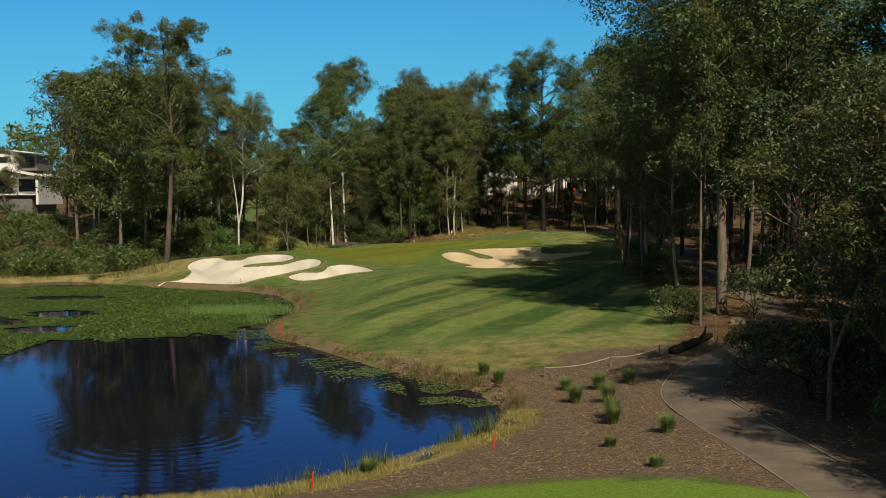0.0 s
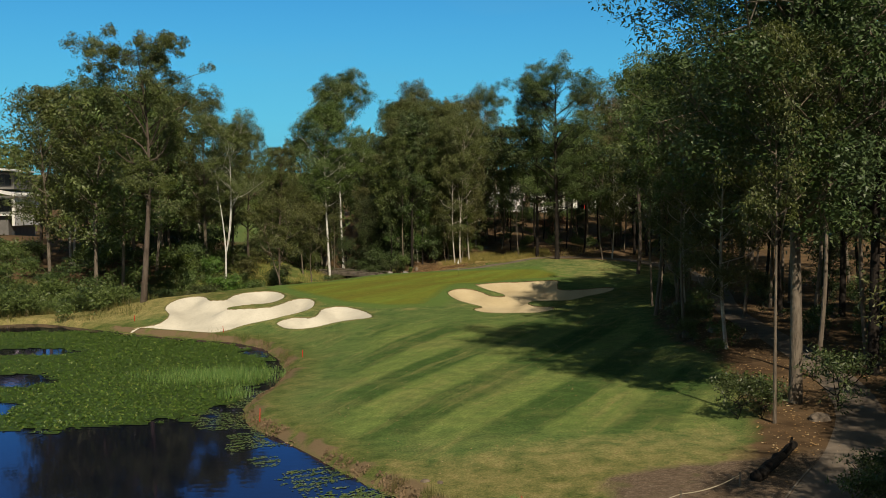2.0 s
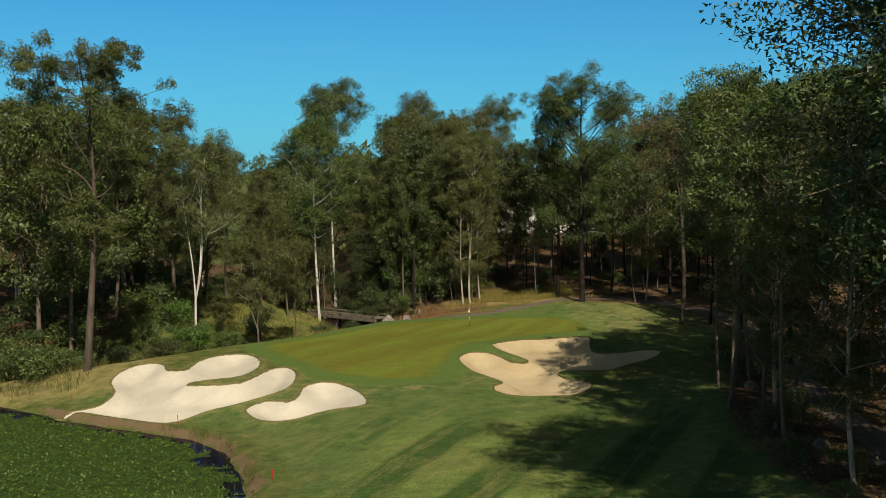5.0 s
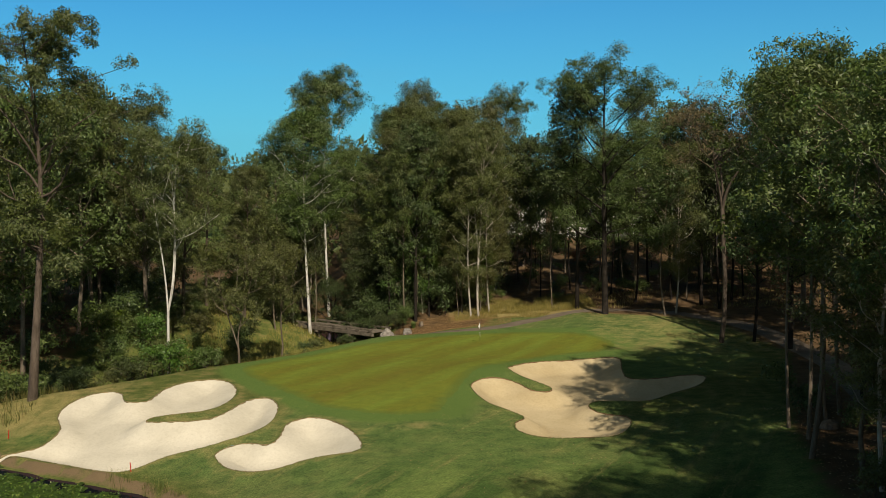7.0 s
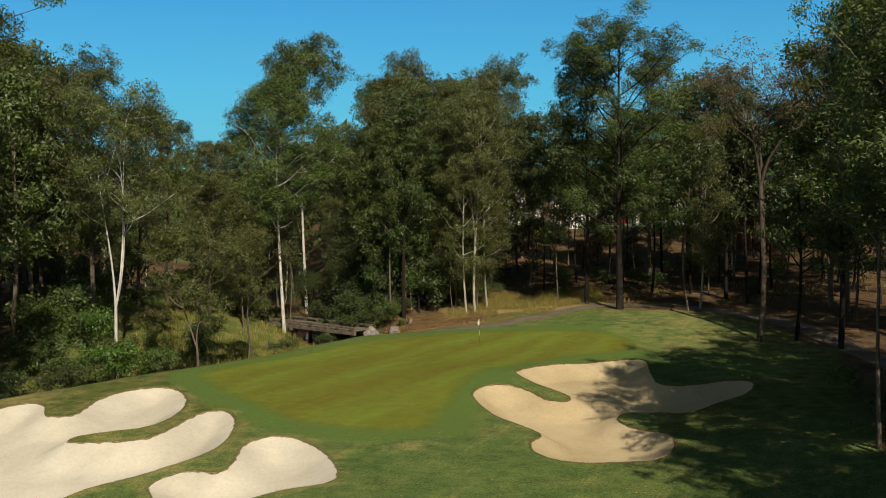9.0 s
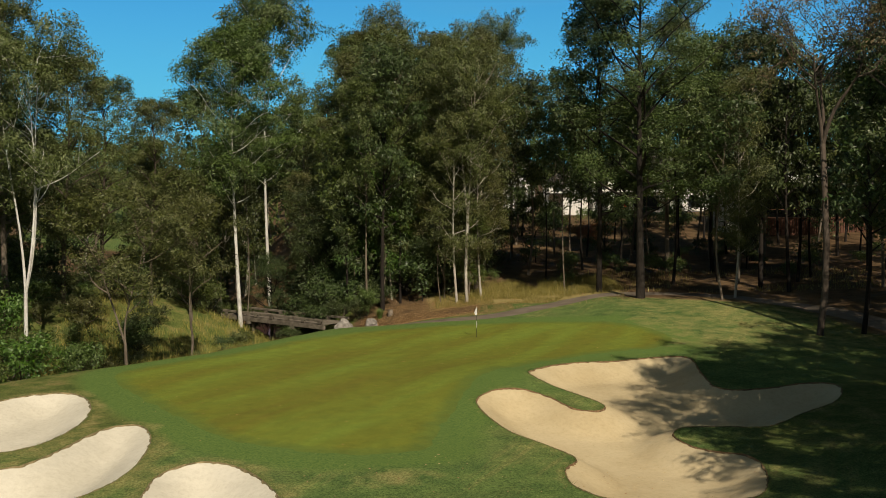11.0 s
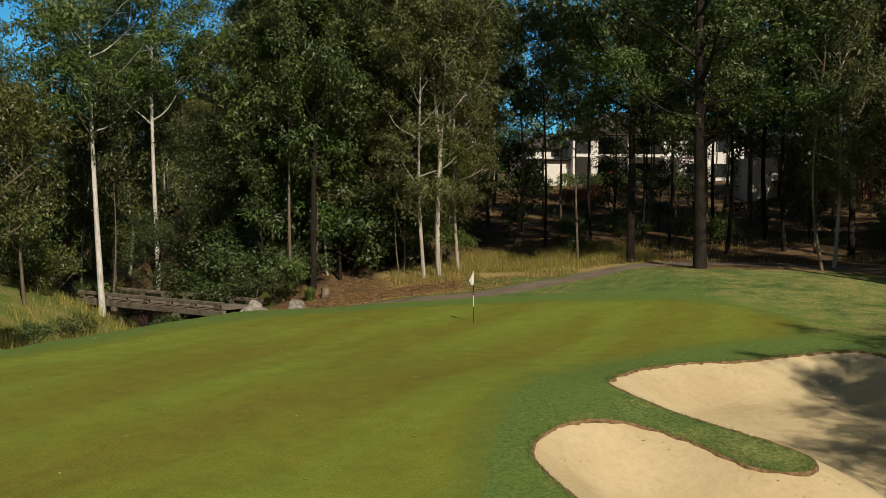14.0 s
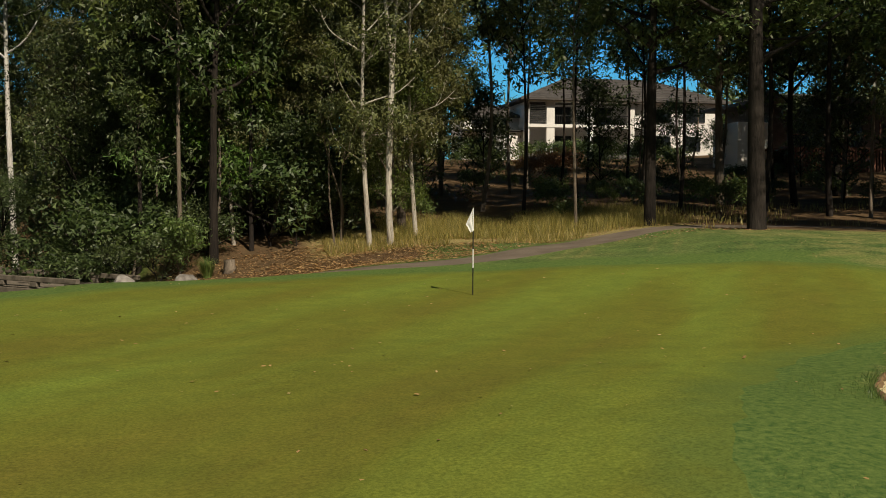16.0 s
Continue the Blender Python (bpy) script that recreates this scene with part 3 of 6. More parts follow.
# ---- ground, one sheet to the horizon, and what is cut into it ----
def lay_ground():
    from mathutils import geometry
    rng = np.random.default_rng(4)

    def grid(x0, x1, y0, y1, step, wobble=0.3):
        gx, gy = np.meshgrid(np.arange(x0, x1 + 0.01, step), np.arange(y0, y1 + 0.01, step))
        p = np.stack([gx.ravel(), gy.ravel()], 1)
        return p + rng.uniform(-wobble, wobble, p.shape) * step

    def within(p, b):
        return (p[:, 0] > b[0]) & (p[:, 0] < b[1]) & (p[:, 1] > b[2]) & (p[:, 1] < b[3])
    fine, core, wide, far = (-36, 23, 110, 163), (-80, 62, 10, 192), (-300, 300, -120, 520), (-3200, 3200, -3000, 3600)
    pts = grid(*fine, 0.55)
    c = grid(*core, 1.15)
    pts = np.vstack([pts, c[~within(c, (fine[0] - .4, fine[1] + .4, fine[2] - .4, fine[3] + .4))]])
    w = grid(*wide, 6.0)
    pts = np.vstack([pts, w[~within(w, (core[0] - 3, core[1] + 3, core[2] - 3, core[3] + 3))]])
    f = grid(*far, 110.0, 0.1)
    pts = np.vstack([pts, f[~within(f, (wide[0] - 50, wide[1] + 50, wide[2] - 50, wide[3] + 50))]])
    lines = [GREEN_EDGE, *BUNKERS, TRACK_EDGE, SHORE]
    keep = np.ones(len(pts), bool)
    for line in lines:
        b = (line[:, 0].min() - 1, line[:, 0].max() + 1, line[:, 1].min() - 1, line[:, 1].max() + 1)
        some = np.where(within(pts, b))[0]
        keep[some] &= line_distance(pts[some, 0], pts[some, 1], line, True) > 0.22
    pts = pts[keep]
    edges, all_pts = [], [pts]
    start = len(pts)
    for line in lines:
        n = len(line)
        edges += [(start + i, start + (i + 1) % n) for i in range(n)]
        all_pts.append(line)
        start += n
    flat = np.vstack(all_pts)
    got = geometry.delaunay_2d_cdt([Vector(p) for p in flat], edges, [], 0, 1e-4)
    xy, tris = np.array([tuple(v) for v in got[0]]), np.array([f for f in got[2] if len(f) == 3])
    mid = xy[tris].mean(1)
    zone = np.zeros(len(tris), int)
    for code, line in ((1, GREEN_EDGE), (2, BUNKERS[0]), (3, BUNKERS[1]), (4, BUNKERS[2]), (5, TRACK_EDGE)):
        b = (line[:, 0].min() - 1, line[:, 0].max() + 1, line[:, 1].min() - 1, line[:, 1].max() + 1)
        some = np.where(within(mid, b))[0]
        zone[some[outside(mid[some, 0], mid[some, 1], line) < 0]] = code
    z = land(xy[:, 0], xy[:, 1])
    # small unevenness of the rough and the woods
    z += 0.05 * np.array([noise.noise((x * 0.35, y * 0.35, 0)) for x, y in xy]) * (np.abs(xy[:, 1]) < 400)
    rim = np.zeros(len(xy))
    for edge in BUNKERS:
        some = np.where(within(xy, (edge[:, 0].min() - 3, edge[:, 0].max() + 3, edge[:, 1].min() - 3, edge[:, 1].max() + 3)))[0]
        o = outside(xy[some, 0], xy[some, 1], edge)
        rim[some] += np.where(o < -0.01, -0.03 - 0.80 * ease(0, 2.1, -o), 0.06 * (1 - ease(0, 1.6, o)))
    z += rim

    def cut(name, codes, mat, sink=None, parent=None):
        t = tris[np.isin(zone, codes)]
        used, back = np.unique(t, return_inverse=True)
        v = np.column_stack([xy[used], z[used]])
        if sink is not None:
            v[np.abs(outside(v[:, 0], v[:, 1], sink)) < 0.02, 2] -= 0.03
        ob = quick_mesh(name, v, back.reshape(-1, 3), mat, parent, True)
        return ob, v
    ground, v = cut("ground", [0], GROUND)
    tagged(ground, "rough and mown grass with leaf litter and mulch round a pond", "ground", kind="structure")
    x, y = v[:, 0], v[:, 1]
    o_green, o_pond, o_track = outside(x, y, GREEN_EDGE), outside(x, y, SHORE), outside(x, y, TRACK_EDGE)
    core_in = (np.abs(x) < 300) & (y > -150) & (y < 520)
    edge_right = np.interp(y, [40, 56, 66, 72, 88, 95, 105, 118, 150, 165, 172, 178], [4, 9, 15, 16.5, 18.5, 17.2, 17.5, 20, 30, 26, 8, -20])
    lit = ease(-1.5, 2.5, x - edge_right) * (y > 40)
    lit = np.maximum(lit, ease(171, 176, y) * 1.0)
    lit = np.maximum(lit, ease(30, 46, -x) * ease(140, 160, y))
    lit = np.maximum(lit, ease(-15, 5, 15 - y))
    far_open = ease(255, 280, y) * ease(-8, 4, 26 - np.abs(x + 62 + (y - 300) * 0.14)) * (1 - ease(430, 450, y))
    lit = lit * (1 - far_open)
    mown = ease(-1.5, 1.0, edge_right - x) * ease(60, 66, y) * (1 - ease(118, 132, y)) * ease(0.5, 4, o_pond)
    mown = np.maximum(mown, np.maximum(far_open, ease(-1, 2, 14 - o_green) * (x > -14) * (y < 171)))
    tee = ease(-0.6, 0.6, 32.3 - y - 0.035 * (x - 4) ** 2)
    mown = np.maximum(mown, tee)
    stripe = ease(66, 71, y) * (1 - ease(104, 116, y)) * ease(-9, -5, x) * ease(-1, 2.5, edge_right - x)
    mul = ease(-0.8, 1.2, 11.2 - x) * np.maximum(ease(-0.8, 1.4, x - 2.4), ease(-1, 1, x + 5) * ease(1.2, 2.2, o_pond) * ease(-2, 2, 41 - y)) * ease(-0.4, 1.0, y - 32.6 + 0.035 * (x - 4) ** 2) * ease(-1.5, 1.5, 56.5 - y)
    mul = np.maximum(mul, ease(-1, 0.5, 1.8 - o_track) * ease(-1, 1, 58 - y) * (x > 8) * (1 - tee) * 0.9)
    mul = np.maximum(mul, 0.75 * ease(-1, 1, y - 56) * ease(-1, 1, 60.5 + 0.3 * (x - 8) - y) * ease(-1, 2, x - 6))
    lit = np.maximum(lit, ease(0.3, 1.2, x - 13.5) * ease(-1, 1, 60 - y))
    dry = ease(0.2, 0.8, o_pond) * ease(-0.4, 0.4, 1.7 - o_pond) * ease(-2, 2, 41 - y) * (x > -20)
    dry = np.maximum(dry, ease(0.3, 1.0, o_pond) * ease(-0.6, 0.6, 3.4 - o_pond) * ease(120, 128, y) * 0.55)
    dry = np.maximum(dry, 0.45 * ease(4, 1, np.abs(y - 61 - 0.3 * (x - 4)) - 3) * (x > -4) * (x < 15))
    dry = np.maximum(dry, ease(170, 173, y) * ease(-1.5, 1.5, 180 - y) * ease(-1, 1, x + 2) * ease(-1, 1, 15 - x))
    dry = np.maximum(dry, 0.55 * ease(24, 30, -x) * ease(120, 126, y) * ease(-2, 2, 136 - y))
    dry = np.maximum(dry, 0.36 * ease(10, 14, x) * ease(-2, 2, 30 - x) * ease(146, 150, y) * ease(-2, 2, 170 - y))
    o_sand = np.min([outside(x, y, b) for b in BUNKERS], axis=0)
    dry = np.maximum(dry, 0.40 * (1 - ease(0.3, 1.5, o_sand)) * (x < -6))
    dry = np.maximum(dry, 0.30 * (1 - ease(0.2, 0.9, o_sand)))
    dry = np.maximum(dry, 0.46 * np.exp(-(x + 4.4) ** 2 / 7 - (y - 121.6) ** 2 / 3))
    lit = np.maximum(lit, ease(166.6, 167.6, y - 0.25 * np.abs(x + 3)) * ease(-9.5, -8, x) * (1 - ease(1, 3.5, x)) * (y < 176))
    d_creek = line_distance(x, y, CREEK)
    lit = lit * np.maximum(ease(3, 9, d_creek), ease(176, 184, y))
    lit = lit * (1 - 0.9 * ease(12.5, 16, -x) * (1 - ease(36, 44, -x)) * (1 - ease(186, 196, y)))
    soil = ease(-0.1, 0.1, o_pond) * ease(-0.3, 0.3, 0.75 - o_pond) * ease(54, 58, y) * (x > -36) * (1 - ease(126, 128, y))
    soil = np.maximum(soil, 0.75 * ease(-0.3, 0.3, 1.6 - o_pond) * (o_pond > 0) * ease(38, 42, y) * (1 - ease(56, 58, y)))
    collar = 1 - ease(1.0, 3.2, o_green)
    for key, val in (("mown", mown), ("stripe", stripe), ("litter", lit), ("mulch", mul), ("dry", dry), ("collar", collar), ("soil", soil), ("tee", tee * (y > 18))):
        a = ground.data.attributes.new(key, "FLOAT", "POINT")
        a.data.foreach_set("value", np.ascontiguousarray(np.clip(val * core_in, 0, 1), np.float32))
    turf, v = cut("putting_green", [1], TURF)
    a = turf.data.attributes.new("edge", "FLOAT", "POINT")
    a.data.foreach_set("value", np.ascontiguousarray(1 - ease(0, 1.6, -outside(v[:, 0], v[:, 1], GREEN_EDGE)), np.float32))
    tagged(turf, "closely mown olive-green putting green", "putting green", kind="structure")
    track, _ = cut("path", [5], CONCRETE)
    tagged(track, "pale concrete cart path curving past the green", "cart path", kind="structure")
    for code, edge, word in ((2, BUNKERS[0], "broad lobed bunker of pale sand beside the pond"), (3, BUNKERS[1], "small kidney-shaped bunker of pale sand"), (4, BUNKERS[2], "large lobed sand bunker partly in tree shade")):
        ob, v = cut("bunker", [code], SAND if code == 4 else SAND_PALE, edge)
        tagged(ob, word, "sand bunker")
        fine_edge = resample(edge, 0.16)
        n = len(fine_edge)
        wob = np.array([[noise.noise((p * 1.9, q * 1.9, c)) + 0.6 * noise.noise((p * 6, q * 6, c)) for c in (1.0, 4.0, 9.0)] for p, q in fine_edge])
        zt = land(*fine_edge.T) + 0.06 + 0.05 * np.array([noise.noise((p * 0.35, q * 0.35, 0)) for p, q in fine_edge])
        mid = fine_edge.mean(0)
        d = np.gradient(np.vstack([fine_edge[-1:], fine_edge, fine_edge[:1]]), axis=0)[1:-1]
        d = np.stack([d[:, 1], -d[:, 0]], 1) / np.hypot(*d.T)[:, None]
        probe = outside(*(fine_edge + d * 0.05).T, edge)
        d = d * np.where(probe > 0, 1, -1)[:, None]
        rows = [np.column_stack([fine_edge + d * 0.05, zt - 0.01]), np.column_stack([fine_edge - d * (0.02 + 0.06 * wob[:, :1]), zt + 0.02 + 0.02 * wob[:, 1]]),
                np.column_stack([fine_edge - d * (0.06 + 0.09 * wob[:, :1]), zt - 0.08 - 0.10 * wob[:, 2]]), np.column_stack([fine_edge - d * 0.02, zt - 0.3])]
        strip = np.vstack(rows)
        faces = [(k * n + i, k * n + (i + 1) % n, (k + 1) * n + (i + 1) % n, (k + 1) * n + i) for k in range(3) for i in range(n)]
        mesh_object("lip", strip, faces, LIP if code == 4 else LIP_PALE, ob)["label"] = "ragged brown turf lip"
    return ground


ground = lay_ground()
pond = closed_curve(POND, 6)
pond = pond + (pond - pond.mean(0)) * 0.03
water = mesh_object("water", np.column_stack([pond, np.zeros(len(pond))]), [tuple(range(len(pond)))], WATER)
tagged(water, "still dark blue pond water with faint ripples", "pond", kind="structure")
creek_line = open_curve(CREEK, 3)
creek_edge = ribbon(creek_line, 2.2)
nc = len(creek_line)
creek = mesh_object("water", np.column_stack([creek_edge, np.full(2 * nc, -0.3)]), [(i, i + 1, 2 * nc - 2 - i, 2 * nc - 1 - i) for i in range(nc - 1)], WATER)
tagged(creek, "dark creek under the timber bridge", "creek", kind="structure")


# ---- trees ----
def grow(seed, tall, girth, clear, spread, limbs, leaves, leaf, clump, droop=0.5, lean=0.0, forks=1, kink=0.25, twigs=2, tri=False, dome=0.2, peak=0.42, split=0.0, bend=0.03, arm=0.55):
    """Branches and leaves of one tree: (branch vertices, faces), (leaf vertices, faces).
    clear: share of the height below the crown; spread: crown radius; clump: radius of a leaf clump; leaf: leaf length and width."""
    rng = np.random.default_rng(seed)
    bv, bf = [], []

    def limb(points, r0, r1, sides):
        points = np.array(points)
        n = len(points)
        t = np.gradient(points, axis=0)
        t /= np.linalg.norm(t, axis=1)[:, None] + 1e-9
        ref = np.array([1.0, 0.13, 0.07])
        u = np.cross(t, ref)
        u /= np.linalg.norm(u, axis=1)[:, None] + 1e-9
        w = np.cross(t, u)
        base = sum(len(b) for b in bv)
        a = np.linspace(0, 2 * np.pi, sides, endpoint=False)
        r = r0 + (r1 - r0) * np.linspace(0, 1, n) ** 0.8
        bv.append((points[:, None] + r[:, None, None] * (np.cos(a)[None, :, None] * u[:, None] + np.sin(a)[None, :, None] * w[:, None])).reshape(-1, 3))
        for i in range(n - 1):
            for s in range(sides):
                s2 = (s + 1) % sides
                bf.append((base + i * sides + s, base + i * sides + s2, base + (i + 1) * sides + s2, base + (i + 1) * sides + s))

    def bent(p, q, n, k):
        s = np.linspace(0, 1, n)[:, None]
        off = rng.normal(0, k, 3) * np.linalg.norm(np.subtract(q, p)) * 0.5
        off2 = rng.normal(0, k, 3) * np.linalg.norm(np.subtract(q, p)) * 0.25
        return np.array(p) + s * (np.array(q) - p) + np.sin(np.pi * s) * off + np.sin(2 * np.pi * s) * off2
    centres = []
    stems = []
    top = np.array([lean * tall + rng.normal(0, 0.02) * tall, rng.normal(0, 0.02) * tall, tall * 0.9])
    if forks == 1:
        trunk = bent((0, 0, -0.3), top, 9 if tri else 14, bend)
        limb(trunk, girth, girth * 0.12, 6 if tri else 9)
        stems.append((trunk, girth))
    else:
        cut = tall * (split or clear * rng.uniform(0.25, 0.6))
        low = bent((0, 0, -0.3), (0, 0, cut), 5, 0.03)
        limb(low, girth, girth * 0.8, 8)
        for f in range(forks):
            a = 2 * np.pi * f / forks + rng.uniform(-0.5, 0.5)
            tip = np.array([math.cos(a), math.sin(a), 0]) * spread * (0.26 if split else 0.45) + top * (1, 1, rng.uniform(0.82, 1.0))
            s = bent(low[-1], tip, 5 if tri else 12, 0.06)
            limb(s, girth * 0.68, girth * 0.1, 4 if tri else 7)
            stems.append((s, girth * 0.68))
    for i in range(limbs):
        stem, g = stems[i % len(stems)]
        f = clear + (1 - clear) * ((i + rng.uniform(0, 1)) / limbs)
        k = f * (len(stem) - 1)
        k0 = min(int(k), len(stem) - 2)
        p = stem[k0] + (stem[k0 + 1] - stem[k0]) * (k - k0)
        u = (f - clear) / (1 - clear)
        reach = spread * (1 - abs(u - peak) ** 1.6 * (1.2 + dome)) * rng.uniform(0.5, 0.98)
        a = i * 2.4 + rng.uniform(-0.6, 0.6)
        up = rng.uniform(0.55, 1.35) * (0.7 + 0.8 * u)
        q = p + np.array([math.cos(a), math.sin(a), up]) * max(reach, spread * 0.22)
        q[2] = min(q[2], tall * rng.uniform(0.86, 0.94))
        r = g * (1 - f) * arm + 0.03
        b = bent(p, q, 7, 0.09 * kink / 0.25)
        limb(b[::3] if tri else b, r, 0.02, 3 if tri else 5)
        centres.append(q)
        if rng.uniform(0, 1) < 0.75:
            centres.append(b[4] + rng.normal(0, 0.05, 3) * spread)
        for j in range(twigs):
            o = b[int(rng.uniform(0.4, 0.95) * 6)]
            e = o + np.clip(rng.normal(0, 1, 3), -1.3, 1.3) * (0.24 * spread, 0.24 * spread, 0.26 * spread) + (0, 0, 0.10 * spread)
            e[2] = min(e[2], tall * rng.uniform(0.84, 0.94))
            if not tri:
                limb(bent(o, e, 4, 0.1), r * 0.4 + 0.012, 0.01, 3)
            centres.append(e)
    for stem, g in stems:
        centres.append(stem[-1])
        centres.append(stem[-1] + rng.normal(0, 0.12, 3) * spread * (1, 1, 0.3) - (0, 0, 0.12 * spread))
    centres = np.array(centres)
    # each clump is a dome of small tufts; leaves lie over the outside of their tuft and hang
    radius = clump * rng.uniform(0.75, 1.45, len(centres))
    k = 9
    up_way = rng.normal(0, 1, (len(centres), k, 3))
    up_way[:, :, 2] = np.where(rng.uniform(0, 1, up_way.shape[:2]) < 0.8, np.abs(up_way[:, :, 2]), up_way[:, :, 2])
    up_way /= np.linalg.norm(up_way, axis=2)[:, :, None]
    tuft = centres[:, None] + up_way * (radius[:, None] * rng.uniform(0.45, 0.95, (len(centres), k)))[:, :, None] * (0.95, 0.95, 1.05)
    light = np.clip(rng.normal(0, 0.42, (len(centres), 1)) + rng.normal(0, 0.42, (len(centres), k)), -1, 1)
    weight = np.repeat(radius ** 2, k).reshape(-1, k) * rng.uniform(0.5, 1.5, (len(centres), k))
    pick = rng.choice(weight.size, leaves, p=(weight / weight.sum()).ravel())
    size = np.repeat(radius * 0.44, k)[pick]
    d = rng.normal(0, 1, (leaves, 3))
    d /= np.linalg.norm(d, axis=1)[:, None]
    d[:, 2] = np.where((d[:, 2] < 0) & (rng.uniform(0, 1, leaves) < 0.45), -d[:, 2], d[:, 2])
    rad = rng.uniform(0, 1, leaves) ** 0.45 * (1 + 0.25 * (rng.uniform(0, 1, leaves) < 0.12))
    pos = tuft.reshape(-1, 3)[pick] + d * (rad * size)[:, None] - (0, 0, 0.2) * size[:, None] * droop
    face = d * 0.55 + up_way.reshape(-1, 3)[pick] * 0.45 + rng.normal(0, 0.52, (leaves, 3))
    face /= np.linalg.norm(face, axis=1)[:, None]
    way = rng.normal(0, 1, (leaves, 3))
    way[:, 2] -= droop * 1.3
    way -= face * (way * face).sum(1)[:, None]
    way /= np.linalg.norm(way, axis=1)[:, None] + 1e-9
    side = np.cross(way, face)
    ll = leaf[0] * rng.uniform(0.6, 1.35, leaves)[:, None]
    lw = leaf[1] * rng.uniform(0.6, 1.35, leaves)[:, None]
    lv = np.stack([pos - side * lw * 0.5, pos + side * lw * 0.5, pos + way * ll], 1)
    lf = np.arange(leaves * 3).reshape(-1, 3)
    return (np.vstack(bv), bf), (lv.reshape(-1, 3), lf), np.repeat(light.ravel()[pick], 3)


def tree(name, seed, bark_mat, leaf_mat, label, category="tree", **shape):
    (bv, bf), (lv, lf), light = grow(seed, **shape)
    root = new(name)
    tagged(root, label, category)
    quick_mesh("trunk", bv, bf, bark_mat, root, True)
    crown = quick_mesh("crown", lv, lf, leaf_mat, root)
    crown.data.attributes.new("tone", "FLOAT", "POINT").data.foreach_set("value", np.ascontiguousarray(light, np.float32))
    return root, shape["tall"]


KINDS = {}


def kind(key, *args, **shape):
    KINDS[key] = tree(*args, **shape)
    KINDS[key][0].matrix_world = pose(0, -400 - 12 * len(KINDS), -60)


kind("dense", "eucalyptus_tree", 11, BARK_GREY, LEAF_GUM, "tall gum tree with a dense olive-green crown", tall=26, girth=0.30, clear=0.24, spread=5.4, limbs=28, leaves=28000, leaf=(0.225, 0.1), clump=1.12)
kind("dense2", "eucalyptus_tree", 12, BARK_BROWN, LEAF_OLIVE, "tall gum tree with a dense brownish olive crown", tall=26, girth=0.26, clear=0.20, spread=4.6, limbs=28, leaves=28000, leaf=(0.22, 0.098), clump=1.0)
kind("open", "eucalyptus_tree", 23, BARK_BROWN, LEAF_GUM, "very tall gum tree with brown trunk and open clumped crown", tall=33, girth=0.42, clear=0.36, spread=8.6, limbs=26, leaves=50000, leaf=(0.25, 0.11), clump=1.12, kink=0.4, peak=0.72)
kind("iron", "eucalyptus_tree", 29, BARK_DARK, LEAF_MID, "tall gum tree with thick dark furrowed trunk and domed crown", tall=33, girth=0.345, clear=0.25, spread=7.0, limbs=30, leaves=56000, leaf=(0.21, 0.09), clump=1.25, kink=0.3, peak=0.44)
kind("giant", "eucalyptus_tree", 31, BARK_GREY, LEAF_DARK, "huge spreading gum tree with thick grey trunk beside the fairway", tall=33, girth=0.34, clear=0.34, spread=8.0, limbs=66, leaves=90000, leaf=(0.26, 0.11), clump=1.5, twigs=4, kink=0.4)
kind("slender", "eucalyptus_tree", 34, BARK_WHITE, LEAF_GUM, "slender gum tree with a smooth white trunk and feathery crown", tall=27, girth=0.17, clear=0.42, spread=4.8, limbs=28, leaves=48000, leaf=(0.22, 0.085), clump=1.15, droop=0.8, bend=0.012, arm=0.26)
kind("slim", "eucalyptus_tree", 38, BARK_PALE, LEAF_OLIVE, "slim gum tree with a pale grey trunk and hanging olive crown", tall=26, girth=0.16, clear=0.19, spread=3.8, limbs=26, leaves=27000, leaf=(0.24, 0.092), clump=1.15, droop=0.8, bend=0.02, arm=0.25)
kind("fork", "eucalyptus_tree", 45, BARK_WHITE, LEAF_OLIVE, "gum tree with white forked trunks and an olive crown", tall=25, girth=0.16, clear=0.40, spread=4.8, limbs=24, leaves=34000, leaf=(0.22, 0.09), clump=1.2, forks=3, split=0.24, arm=0.3)
kind("twin", "eucalyptus_tree", 47, BARK_PALE, LEAF_OLIVE, "gum tree with two pale grey trunks and a fine olive crown", tall=25, girth=0.17, clear=0.19, spread=4.6, limbs=32, leaves=42000, leaf=(0.235, 0.092), clump=1.2, forks=2, droop=0.8, split=0.3, arm=0.25)
kind("young", "eucalyptus_tree", 56, BARK_GREY, LEAF_OLIVE, "young thin-stemmed gum tree with a light crown", tall=14, girth=0.11, clear=0.3, spread=3.2, limbs=16, leaves=13000, leaf=(0.2, 0.08), clump=0.8, forks=2)
kind("dark", "eucalyptus_tree", 67, BARK_DARK, LEAF_DARK, "tall ironbark tree with a dark trunk and dark green crown", tall=28, girth=0.27, clear=0.26, spread=5.2, limbs=28, leaves=15000, leaf=(0.33, 0.15), clump=1.15)
kind("broad", "broadleaf_tree", 78, BARK_DARK, LEAF_DARK, "broad dark green tree leafy down to the ground", tall=12, girth=0.2, clear=0.06, spread=4.2, limbs=30, leaves=24000, leaf=(0.16, 0.075), clump=1.0, dome=0.2)
kind("edge", "eucalyptus_tree", 81, BARK_GREY, LEAF_GUM, "tall gum tree with a clear grey trunk and dense green crown", tall=25, girth=0.155, clear=0.46, spread=5.2, limbs=28, leaves=23000, leaf=(0.235, 0.1), clump=0.98)
